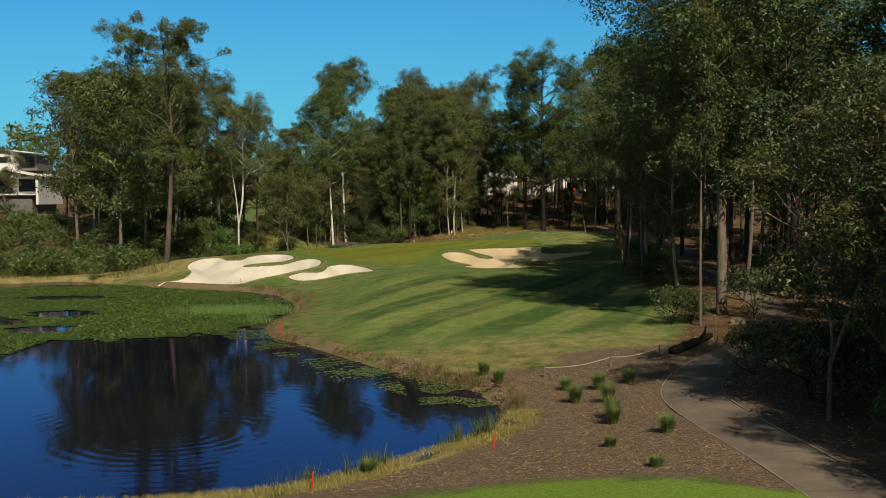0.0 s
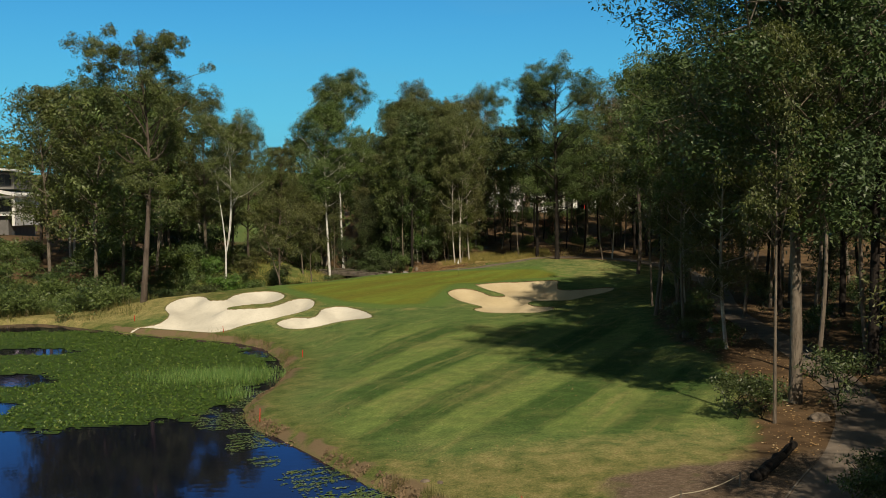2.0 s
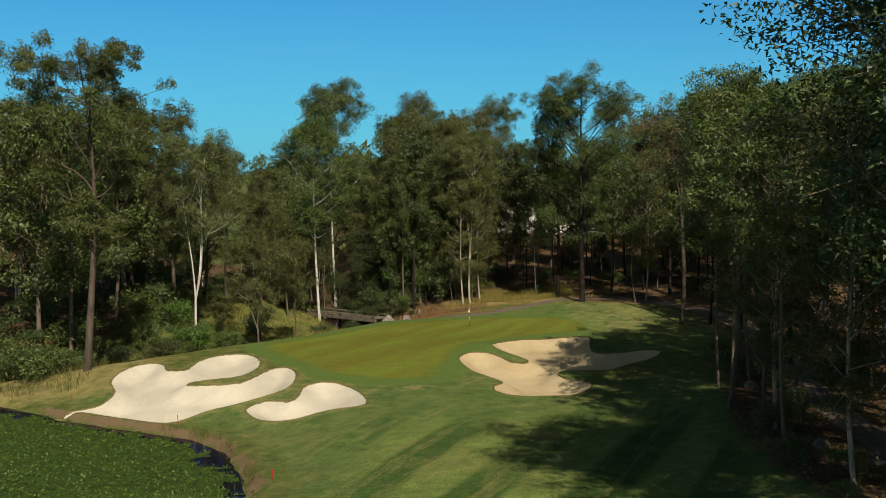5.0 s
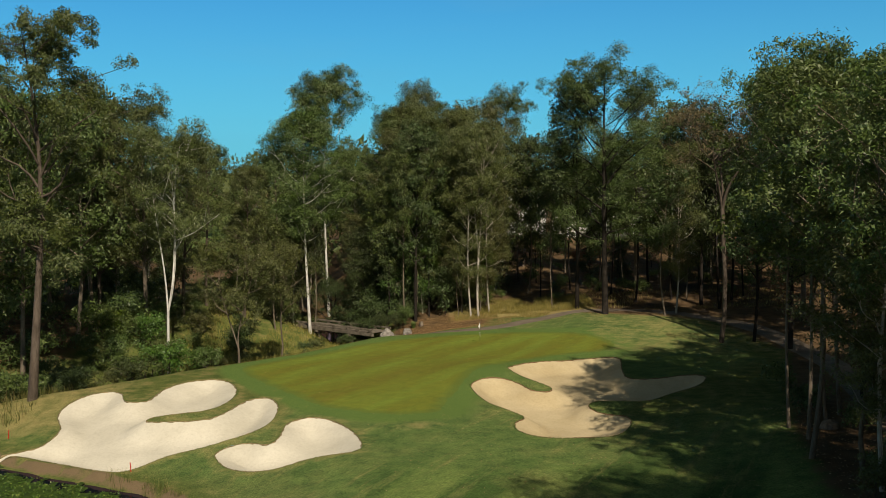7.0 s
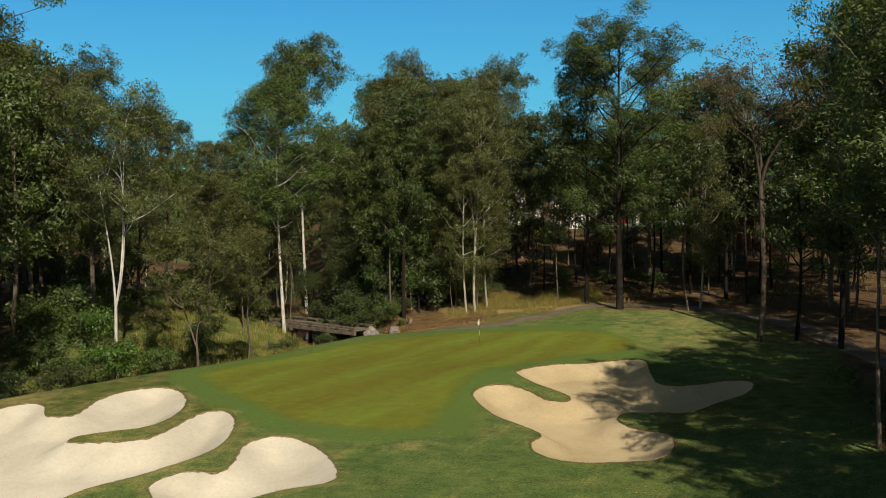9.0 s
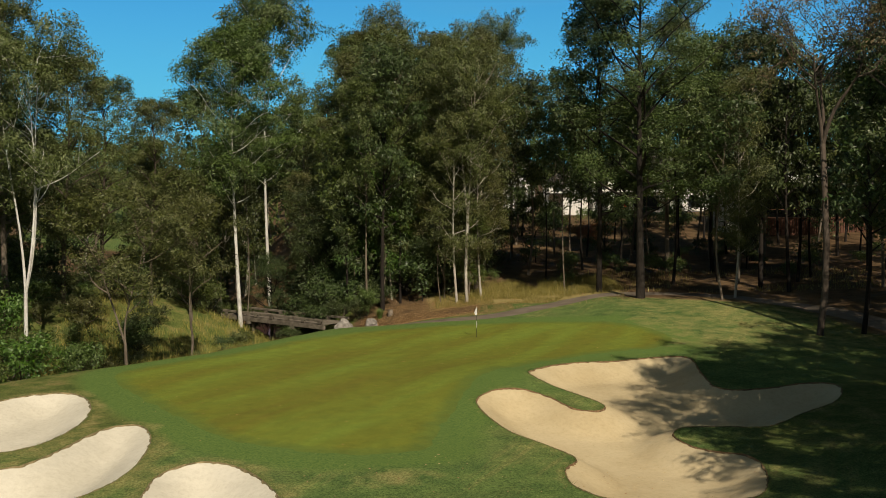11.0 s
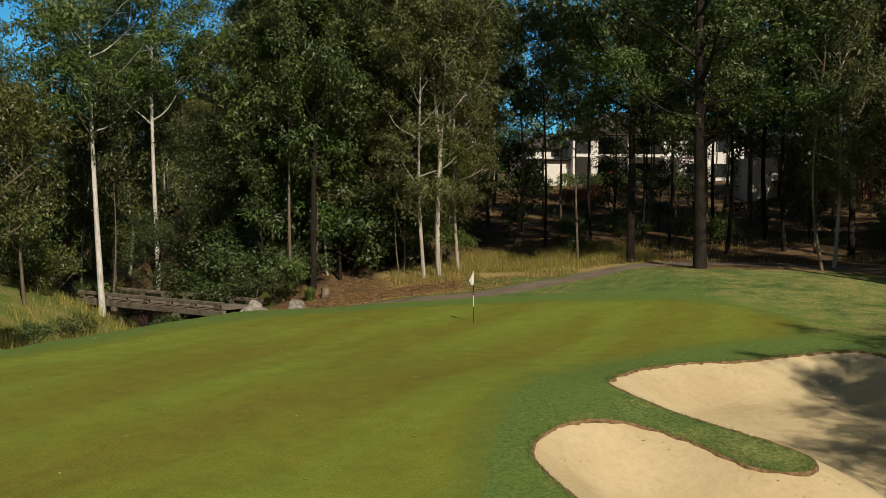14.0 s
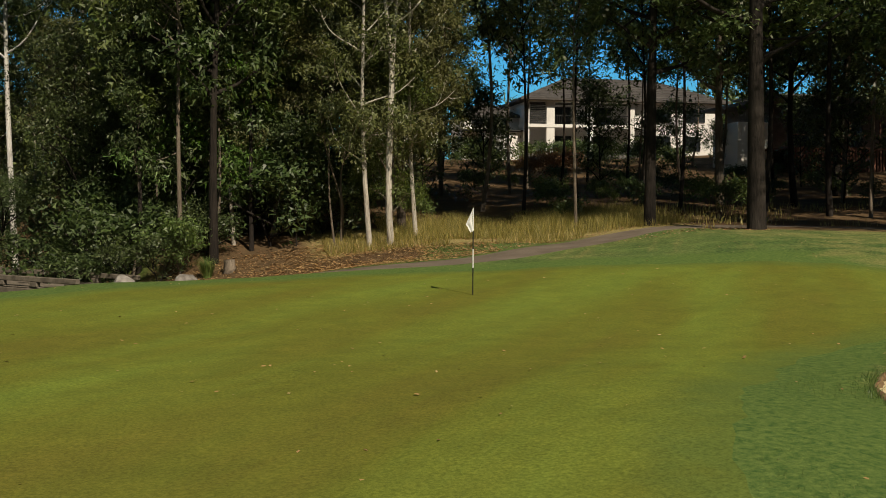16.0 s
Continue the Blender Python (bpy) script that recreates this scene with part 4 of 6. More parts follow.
kind("near", "broadleaf_tree", 83, BARK_GREY, LEAF_DARK, "dark leafy tree at the edge of the woods beside the path", tall=14, girth=0.17, clear=0.12, spread=4.4, limbs=32, leaves=23000, leaf=(0.18, 0.078), clump=1.1, dome=0.2)
kind("feather", "wattle_tree", 89, BARK_GREY, LEAF_BRIGHT, "bright green feathery wattle tree", tall=13, girth=0.14, clear=0.15, spread=3.6, limbs=24, leaves=32000, leaf=(0.19, 0.055), clump=1.0, droop=1.0)
kind("dead", "eucalyptus_tree", 92, BARK_BROWN, LEAF_DRY, "dark gum tree with bare pale limbs and thin brown crown", tall=27, girth=0.24, clear=0.56, spread=6.5, limbs=24, leaves=7000, leaf=(0.22, 0.08), clump=0.9, forks=3, kink=0.4, twigs=2, split=0.5)
kind("pole", "eucalyptus_tree", 95, BARK_GREY, LEAF_DARK, "thin straight gum tree with a high small crown", tall=24, girth=0.15, clear=0.46, spread=3.4, limbs=18, leaves=4100, leaf=(0.42, 0.17), clump=1.0, tri=True)
kind("pole2", "eucalyptus_tree", 97, BARK_DARK, LEAF_GUM, "thin dark-stemmed gum tree with a high small crown", tall=23, girth=0.17, clear=0.48, spread=3.6, limbs=18, leaves=4100, leaf=(0.42, 0.17), clump=1.05, tri=True)
kind("far", "eucalyptus_tree", 102, BARK_GREY, LEAF_GUM, "gum tree with a full green crown in the woods", tall=25, girth=0.26, clear=0.24, spread=5.4, limbs=24, leaves=6800, leaf=(0.44, 0.195), clump=1.25, tri=True)
kind("far2", "eucalyptus_tree", 113, BARK_PALE, LEAF_OLIVE, "pale-stemmed gum tree with an olive crown in the woods", tall=24, girth=0.19, clear=0.30, spread=4.4, limbs=22, leaves=7000, leaf=(0.42, 0.185), clump=1.15, tri=True)
kind("far3", "eucalyptus_tree", 124, BARK_DARK, LEAF_DARK, "dark-trunked gum tree in the shaded woods", tall=26, girth=0.26, clear=0.30, spread=5.0, limbs=24, leaves=5200, leaf=(0.5, 0.22), clump=1.25, tri=True)
kind("sapling", "eucalyptus_tree", 129, BARK_DARK, LEAF_DARK, "leafy gum sapling under the taller trees", tall=8, girth=0.07, clear=0.15, spread=2.0, limbs=14, leaves=2600, leaf=(0.31, 0.12), clump=0.75, tri=True)
kind("shrub", "shrub", 135, BARK_BROWN, LEAF_GUM, "dense green shrub in the understorey", category="shrub", tall=2.6, girth=0.05, clear=0.05, spread=1.7, limbs=9, leaves=2300, leaf=(0.18, 0.085), clump=0.62, tri=True, forks=2, twigs=2)
kind("shrub2", "shrub", 146, BARK_BROWN, LEAF_BRIGHT, "bright green leafy shrub", category="shrub", tall=2.4, girth=0.05, clear=0.05, spread=1.6, limbs=9, leaves=2300, leaf=(0.18, 0.085), clump=0.58, tri=True, forks=2, twigs=2)
kind("scrub", "shrub", 157, BARK_BROWN, LEAF_OLIVE, "dry olive scrub bush", category="shrub", tall=2.0, girth=0.04, clear=0.05, spread=1.7, limbs=9, leaves=2300, leaf=(0.18, 0.085), clump=0.58, tri=True, forks=2, twigs=2)
kind("rust", "shrub", 171, BARK_BROWN, LEAF_RUST, "rust-brown dead bush on the slope", category="shrub", tall=2.2, girth=0.05, clear=0.03, spread=2.0, limbs=12, leaves=3200, leaf=(0.22, 0.07), clump=0.7, tri=True, forks=2)
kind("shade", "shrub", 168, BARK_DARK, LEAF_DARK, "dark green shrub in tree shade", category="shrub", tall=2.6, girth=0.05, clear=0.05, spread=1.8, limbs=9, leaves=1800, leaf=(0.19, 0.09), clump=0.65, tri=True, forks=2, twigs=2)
kind("scrub_far", "shrub", 157, BARK_BROWN, LEAF_GUM, "olive scrub bush on the bank", category="shrub", tall=2.0, girth=0.04, clear=0.05, spread=1.7, limbs=8, leaves=850, leaf=(0.29, 0.125), clump=0.62, tri=True, forks=2, twigs=2)
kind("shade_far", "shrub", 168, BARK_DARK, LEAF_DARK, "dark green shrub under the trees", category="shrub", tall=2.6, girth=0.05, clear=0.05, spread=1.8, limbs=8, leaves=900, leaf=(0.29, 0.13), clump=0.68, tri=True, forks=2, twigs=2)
TREE_RNG = random.Random(7)


def plant(key, x, y, tall, turn=None, wide=1.0, group="", sink=0.1):
    """Sets a tree of one kind on the ground, grown to a height."""
    root, full = KINDS[key]
    s = tall / full
    turn = TREE_RNG.uniform(0, 360) if turn is None else turn
    z = height(x, y) - sink
    ob = copy_thing(root, pose(x, y, z, 0, 0, turn) @ Matrix.Diagonal((s * wide, s * wide, s, 1)))
    if group:
        ob["group"] = group
    return ob


# trees standing out singly round the green and the creek: kind, x, y, height, width
for key, x, y, tall, wide in (
        ("open", -35, 131, 32.2, 1.0), ("fork", -31.2, 157, 27, 1.0), ("slender", -19.3, 178.0, 29, 1.2), ("pole", -18.9, 178.3, 17, 0.7), ("slender", -19.2, 198, 38, 1.0),
        ("young", -19.5, 157.4, 13.5, 1.1), ("young", -23.3, 153.7, 14.2, 1.2), ("slim", 0.45, 174.0, 21, 1.0), ("twin", 1.35, 173.9, 24.5, 0.95), ("slim", 2.7, 175.6, 19, 1.0), ("feather", 1.6, 176.2, 9, 1.0), ("young", -0.6, 176.4, 11, 1.0),
        ("dense", -7.4, 231, 27, 1.1), ("iron", 15.65, 168.7, 30.5, 1.3), ("dark", 13.1, 174, 28, 1.05), ("dead", 25, 153.8, 27, 1.1),
        ("pole", 10.4, 176.4, 17, 0.9), ("feather", -6.5, 179, 16, 1.1), ("dense", -5.5, 185, 26, 1.0), ("dense2", -7, 189, 27, 1.0), ("dense2", -27, 176, 20, 1.0), ("dense2", -33, 182, 22, 1.1), ("dense2", -33.5, 172, 23, 1.0), ("dense", -36, 166, 27.5, 1.0), ("dense2", 2.5, 179, 25, 0.95), ("dense2", -42.5, 170, 27, 1.0), ("dense", -53, 165, 29, 1.0), ("dense2", -62, 170, 28, 1.0), ("dense", -9.3, 188, 25.5, 1.0), ("slim", -5.4, 200, 30, 0.9), ("dense2", -1, 187, 26.5, 0.9), ("slim", 4.1, 190, 27.5, 1.1), ("dense", 6.2, 201, 28.5, 0.9), ("far", -27, 199, 25, 1.0), ("far2", -23.5, 206, 25, 1.0), ("dense", 22.5, 187, 28, 0.9), ("far", 29.5, 196, 26, 1.0),
        ("edge", -7.6, 175.8, 22, 0.9), ("dark", -6.2, 175.4, 25, 0.9), ("broad", -11.5, 182.5, 9, 1.1), ("broad", -8.5, 181.5, 7, 1.1), ("dense2", -14.5, 191, 15, 1.0), ("pole", -6.2, 177.5, 15, 1.0), ("pole2", -4.6, 176.8, 17, 1.0), ("pole2", -9.6, 177.4, 18, 1.0), ("slim", -5.4, 178.2, 19, 0.9), ("sapling", -7.6, 178.0, 7, 1.0), ("feather", -3.6, 179.5, 12, 1.0), ("slim", -8.2, 180.5, 24, 1.0), ("broad", -12.5, 183, 13, 1.0), ("sapling", -2.6, 176.6, 6, 1.0), ("broad", -17.5, 186, 8, 1.2)):
    plant(key, x, y, tall, None, wide)
# trees along the fairway and in the woods beside the path, with unseen ones added for shade
for key, x, y, tall, wide in (
        ("edge", 17.2, 68.6, 22, 0.8), ("giant", 19.6, 72.6, 32, 1.25), ("dark", 27, 80, 32, 1.3), ("slim", 20.4, 90.6, 22, 1.2), ("edge", 18.6, 96.5, 23, 1.1), ("edge", 18.9, 110.3, 24, 1.3),
        ("young", 20.1, 106, 17, 1.2), ("slim", 20.3, 103.6, 22, 1.1), ("edge", 20.3, 114.8, 26, 0.95), ("edge", 20.2, 118.2, 25, 0.85), ("edge", 24.2, 112.3, 24, 1.1), ("edge", 23, 79, 27, 1.1),
        ("near", 19.5, 44, 15, 1.2), ("near", 18.6, 29, 12, 1.0), ("near", 18.2, 39, 13, 1.0), ("far3", 20, 18, 15, 1.0), ("young", 15.6, 40.6, 13, 1.2), ("near", 20.5, 36, 14, 1.2),
        ("edge", 29, 86, 28, 1.2), ("edge", 30, 100, 28, 1.2), ("dark", 33, 73, 27, 1.3), ("dark", 30, 45, 25, 1.3), ("dense2", 34, 118, 27, 1.3), ("edge", 25, 122, 25.5, 1.1),
        ("pole", 22.3, 167.5, 18, 1.1), ("dark", 28.5, 176.5, 26, 1.0), ("slim", 23.9, 169.5, 21, 1.0), ("dense", 35, 135, 28, 1.3), ("dark", 38, 150, 27, 1.3), ("dense", 37, 165, 27, 1.1), ("dark", 29, 128, 24, 1.2), ("edge", 26.5, 108, 25, 1.1), ("edge", 22.8, 118.5, 23, 1.0),
        # in this row those with y under 35 are unseen, added to shade the path
        ("young", -86, 187, 12, 1.1), ("sapling", -80, 188, 8, 1.1), ("sapling", -90, 189, 8, 1.2), ("young", -78, 184, 13, 1.1), ("dark", 25, 24, 25, 1.2), ("far3", 33, 28, 26, 1.3), ("dark", 31, 151, 28, 1.0), ("dark", 35, 107, 28, 1.2), ("edge", 31, 115, 26, 1.2), ("dark", 40, 98, 28, 1.2), ("edge", 36, 127, 27, 1.2), ("dark", 22, 16, 25, 1.1), ("near", 19.2, 21, 12, 1.0), ("dark", 24, 8, 22, 1.2), ("dark", 29, 16, 24, 1.2), ("far3", 22, 29, 19, 1.2), ("dark", 28, 34, 25, 1.1), ("far3", 36, 12, 25, 1.3)):
    plant(key, x, y, tall, None, wide)


def corridor(x, y):
    """Within the opening in the woods towards the far fairway."""
    return abs(x + 0.19 * y - 1.2) < 3.0 and y > 160


def free(x, y, low=False):
    """Away from the path, the houses, the water and the opening."""
    p = np.array([float(x)]), np.array([float(y)])
    return not corridor(x, y) and outside(*p, TRACK_EDGE)[0] > 1.0 and outside(*p, SHORE)[0] > 0.6 and outside(*p, GREEN_EDGE)[0] > 3 and not (8 < x < 75 and 226 < y < 262) and not (36 < x < 64 and 204 < y < 227) and (low or not (12 < x < 31 and y > 209)) and not (-97 < x < -70 and 186 < y < 222) and (low or not (y < 199 and x < 1 - 0.362 * y))


def scatter(area, step, seed, gap=0.0, low=False):
    r = random.Random(seed)
    x0, x1, y0, y1 = area
    y = y0
    while y < y1:
        x = x0
        while x < x1:
            px, py = x + r.uniform(-0.48, 0.48) * step, y + r.uniform(-0.48, 0.48) * step
            x += step
            if r.random() >= gap and free(px, py, low):
                yield px, py, r
        y += step


def wood(area, step, kinds, low, high, seed, gap=0.0):
    """Trees or shrubs scattered over a stretch of ground."""
    for x, y, r in scatter(area, step, seed, gap, high < 4):
        plant(r.choice(kinds), x, y, r.uniform(low, high), r.uniform(0, 360), r.uniform(0.85, 1.2))


wood((-8.5, 4, 192, 226), 7.5, ["far3", "far2", "far3", "far"], 19, 26, 1)
wood((6, 56, 181, 224), 5.8, ["pole", "pole2"], 16, 22, 2, 0.2)
wood((-2, 13, 198, 224), 8.5, ["far", "far3"], 17, 21, 12)
wood((-25, -14, 205, 240), 7.0, ["far", "far2"], 13, 18, 3)
wood((-74, -38, 150, 186), 8.4, ["far", "far2", "far"], 22, 29, 4)
wood((-46, -24, 176, 210), 6.8, ["far", "far2"], 13, 18, 5)
wood((7, 44, 186, 222), 9.0, ["sapling"], 4.5, 9, 13, 0.15)
wood((28, 36, 60, 126), 7.5, ["sapling"], 4, 9, 14, 0.2)
wood((29, 46, 126, 182), 8.0, ["far3", "far3", "far"], 17, 24, 15, 0.15)
wood((34, 58, 58, 130), 12.5, ["far3"], 20, 25, 7)
wood((27, 48, 177, 197), 7.6, ["far3", "pole2", "far3"], 18, 25, 36, 0.1)
# undergrowth
for i in range(26):
    y = 164 + 2.1 * i
    plant("scrub" if i % 3 else "shrub", 1.2 - 0.19 * y + TREE_RNG.uniform(-3, 3), y, TREE_RNG.uniform(1.2, 2.4))
wood((-38, -25, 153, 168), 2.8, ["shrub", "shrub2", "shrub"], 2.2, 4.2, 22, 0.35)
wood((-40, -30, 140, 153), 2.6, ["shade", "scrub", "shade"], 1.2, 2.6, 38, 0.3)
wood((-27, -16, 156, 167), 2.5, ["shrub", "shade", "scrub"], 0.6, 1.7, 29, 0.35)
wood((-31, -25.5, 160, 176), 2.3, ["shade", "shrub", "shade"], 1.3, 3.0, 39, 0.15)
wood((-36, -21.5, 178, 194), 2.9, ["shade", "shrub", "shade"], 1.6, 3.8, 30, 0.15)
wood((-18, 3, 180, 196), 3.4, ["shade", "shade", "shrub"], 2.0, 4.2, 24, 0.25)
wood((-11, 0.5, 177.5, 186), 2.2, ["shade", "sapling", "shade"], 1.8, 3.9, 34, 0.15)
wood((-10, -0.5, 176.5, 184), 3.0, ["pole", "pole2"], 9, 15, 35, 0.2)
wood((16.5, 26, 30, 56), 2.6, ["shade", "shade", "shrub"], 1.6, 3.2, 27, 0.3)
for key, x, y, tall in (("shade", 15.6, 70, 2.2), ("shade", 16.8, 69.6, 2.0), ("shade", 21.2, 70.2, 3.0), ("scrub", 18.2, 95.2, 1.6), ("shrub", 18.9, 87.8, 1.2), ("scrub", 20.8, 104.8, 1.6), ("scrub", 19.3, 101.5, 1.8)):
    plant(key, x, y, tall)
wood((-13.5, -6.2, 173.4, 181), 2.1, ["shade", "shade", "shrub"], 1.4, 3.0, 28, 0.1)


for x, y, tall in ((18.4, 209.8, 1.9), (19.9, 211.0, 2.1), (17.2, 212.0, 1.6)):
    plant("rust", x, y, tall)


def thicket(key, label, mat, areas):
    """Low undergrowth that runs together: one mesh of many bushes."""
    root, full = KINDS[key]
    crown = [o for o in root.children if o.name.startswith("crown")][0].data
    base = np.empty(len(crown.vertices) * 3, np.float32)
    crown.vertices.foreach_get("co", base)
    base = base.reshape(-1, 3)
    out = []
    for area, step, low, high, seed, gap in areas:
        for x, y, r in scatter(area, step, seed, gap, True):
            k, a = r.uniform(low, high) / full, r.uniform(0, 6.28)
            c, s_ = math.cos(a) * k, math.sin(a) * k
            out.append(np.column_stack([base[:, 0] * c - base[:, 1] * s_ + x, base[:, 0] * s_ + base[:, 1] * c + y, base[:, 2] * k + height(x, y) - 0.1]))
    v = np.vstack(out)
    return tagged(quick_mesh("undergrowth", v, np.arange(len(v)).reshape(-1, 3), mat), label, "undergrowth", kind="stuff")


thicket("scrub_far", "olive scrub bushes on the far pond bank and under the trees", LEAF_GUM,
        [((-66, -38, 129, 146), 3.0, 1.5, 2.6, 21, 0.1), ((-74, -36, 147, 176), 6.0, 1.8, 3.6, 23, 0.2), ((20, 40, 58, 132), 6.5, 0.9, 2.0, 26, 0.3), ((5, 50, 183, 208), 5.6, 0.8, 1.8, 25, 0.4), ((7, 40, 221, 225.6), 3.4, 1.2, 2.2, 32, 0.1)])
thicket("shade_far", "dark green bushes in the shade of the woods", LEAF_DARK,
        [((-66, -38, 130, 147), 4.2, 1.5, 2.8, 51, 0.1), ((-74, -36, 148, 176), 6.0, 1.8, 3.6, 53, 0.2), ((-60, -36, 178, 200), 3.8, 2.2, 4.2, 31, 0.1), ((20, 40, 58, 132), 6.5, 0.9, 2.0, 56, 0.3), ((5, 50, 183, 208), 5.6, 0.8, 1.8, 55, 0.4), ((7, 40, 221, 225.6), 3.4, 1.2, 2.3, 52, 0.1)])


def far_woods(areas):
    """Woods too far off to tell tree from tree: one mesh of crowns and stems."""
    rng = np.random.default_rng(77)
    verts, base = [], 0
    for area, step, low, high, seed in areas:
        for x, y, r in scatter(area, step, seed):
            tall, z = r.uniform(low, high), height(x, y)
            n = 14
            c = np.column_stack([rng.normal(0, 2.2, n), rng.normal(0, 2.2, n), tall * rng.uniform(0.14, 0.95, n)])
            c[:, :2] *= (1.15 - np.abs(c[:, 2:] / tall - 0.6))
            leaf_n = 380
            d = rng.normal(0, 1, (leaf_n, 3))
            d /= np.linalg.norm(d, axis=1)[:, None]
            p = c[rng.integers(0, n, leaf_n)] + d * rng.uniform(0.5, 1.9, (leaf_n, 1)) + (x, y, z)
            a, b = rng.normal(0, 0.55, (leaf_n, 3)), rng.normal(0, 0.55, (leaf_n, 3))
            verts.append(np.stack([p, p + a, p + b], 1).reshape(-1, 3))
            w = 0.22
            for t in (0.0, 1.6):
                s = np.array([math.cos(t) * w, math.sin(t) * w, 0])
                o = np.array([x, y, z])
                verts.append(np.array([o - s, o + s, o + (0, 0, tall * 0.9)]))
    v = np.vstack(verts)
    ob = quick_mesh("far_woods", v, np.arange(len(v)).reshape(-1, 3), LEAF_GUM)
    return tagged(ob, "distant gum woods closing the view all round", "woods", kind="stuff")


far_woods([((-130, -74, 128, 190), 9.5, 18, 25, 6), ((-150, -70, 222, 300), 11, 18, 25, 8), ((-30, 2, 262, 300), 11, 16, 22, 9), ((2, 75, 276, 300), 11, 7, 11, 19), ((75, 130, 262, 300), 11, 16, 22, 20), ((60, 120, 60, 250), 12, 20, 26, 10),
           ((-190, 90, 430, 500), 15, 16, 24, 11), ((-34, 5, 232, 262), 8, 9, 13, 12), ((-95, -20, 335, 365), 9, 19, 25, 16), ((5, 80, 263, 275), 6, 6, 10, 17), ((-118, -82, 20, 128), 11, 16, 23, 13), ((40, 90, -30, 60), 13, 18, 24, 14), ((-70, 40, -70, -30), 14, 16, 22, 15)])

# ---- flagstick ----
def flagstick(x, y):
    root = new("flagstick")
    root.location = (x, y, height(x, y))
    tagged(root, "black and white flagstick with a limp white flag in the green", "flagstick")
    low = -0.1
    for i, top in enumerate((0.68, 1.15, 1.60, 2.16)):
        bm = bmesh.new()
        tube(bm, [(0, 0, low), (0, 0, top)], [0.015, 0.015], 8)
        part("pole_band", bm, WHITEPAINT if i % 2 else BLACKPAINT, root)
        low = top
    bm = bmesh.new()
    rows = []
    for j in range(6):
        f = j / 5
        rows.append([bm.verts.new((-0.013 - f * np.interp(u, (0, 0.66, 0.7, 1), (0.01, 0.17, 0.14, 0.06)), 0.035 * math.sin(6 * f + 4 * u), 2.14 - 0.56 * u - 0.03 * f)) for u in (0, 0.2, 0.4, 0.6, 0.66, 0.7, 0.85, 1)])
    for a, b in zip(rows, rows[1:]):
        for i in range(7):
            bm.faces.new((a[i], a[i + 1], b[i + 1], b[i]))
    part("flag", bm, WHITEPAINT, root, "limp white cloth flag", True)
    bm = bmesh.new()
    bmesh.ops.create_circle(bm, cap_ends=True, segments=16, radius=0.054, matrix=Matrix.Translation((0, 0, 0.006)))
    part("cup", bm, WHITEPAINT, root, "white rim of the hole")
    return root


flagstick(0.9, 154.2)


# ---- blades, pads and weed: what nobody could count ----
def blades(name, spots, low, high, width, lean, mat, label, category, seed, tuft=1, tuft_r=0.15):
    """Grass or reed blades standing on spots (x, y, z)."""
    rng = np.random.default_rng(seed)
    p = np.repeat(np.array(spots, float), tuft, 0)
    n = len(p)
    p[:, :2] += rng.normal(0, tuft_r, (n, 2)) * (tuft > 1)
    a = rng.uniform(0, 2 * np.pi, n)
    side = np.stack([np.cos(a), np.sin(a), 0 * a], 1) * (width * rng.uniform(0.6, 1.3, n))[:, None]
    tall = rng.uniform(low, high, n)
    b = rng.uniform(0, 2 * np.pi, n)
    tip = np.stack([np.cos(b) * lean * tall * rng.uniform(0, 1, n), np.sin(b) * lean * tall * rng.uniform(0, 1, n), tall], 1)
    v = np.stack([p - side / 2 - (0, 0, 0.03), p + side / 2 - (0, 0, 0.03), p + tip], 1).reshape(-1, 3)
    ob = quick_mesh(name, v, np.arange(3 * n).reshape(-1, 3), mat)
    return tagged(ob, label, category, kind="stuff") if label else ob


def spots_in(area, n, seed, keep=None, raise_=0.0):
    rng = np.random.default_rng(seed)
    x, y = rng.uniform(area[0], area[1], n), rng.uniform(area[2], area[3], n)
    if keep is not None:
        k = keep(x, y)
        x, y = x[k], y[k]
    return np.column_stack([x, y, heights(x, y) + raise_])


def clumpy(x, y, scale, level):
    return np.array([noise.noise((a * scale, b * scale, 3.3)) for a, b in zip(x, y)]) > level


off_track = lambda x, y: outside(x, y, TRACK_EDGE) > 0.25
blades("dry_grass", spots_in((-1.5, 15.5, 168.5, 181), 24000, 31, lambda x, y: off_track(x, y) & (y > 171.5 - 0.1 * x) & clumpy(x, y, 0.35, -0.15)), 0.15, 0.45, 0.022, 0.8, STRIPGRASS,
       "long golden-green grass along the edge of the woods", "long grass", 31)
blades("dry_grass", spots_in((1.5, 15.5, 173.8, 183), 22000, 37, lambda x, y: off_track(x, y) & (y > 174.2 + 0.8 * np.sin(x)) & clumpy(x, y, 0.3, -0.22)), 0.3, 0.75, 0.02, 0.95, STRIPGRASS,
       "tall golden grass standing along the edge of the woods", "long grass", 37)
blades("dry_grass", spots_in((14, 48, 172.5, 186), 5000, 32, lambda x, y: off_track(x, y) & clumpy(x, y, 0.25, -0.05)), 0.2, 0.5, 0.035, 0.5, DRYBLADE,
       "tufts of dry grass under the trees", "long grass", 32)
blades("long_grass", spots_in((-32, -12, 150, 178), 26000, 33, lambda x, y: (outside(x, y, GREEN_EDGE) > 5) & (x < -12.5 - 0.3 * np.maximum(166 - y, 0)) & clumpy(x, y, 0.3, -0.3)), 0.25, 0.8, 0.03, 0.6, STRIPGRASS,
       "tall green grass down the creek bank", "long grass", 33)
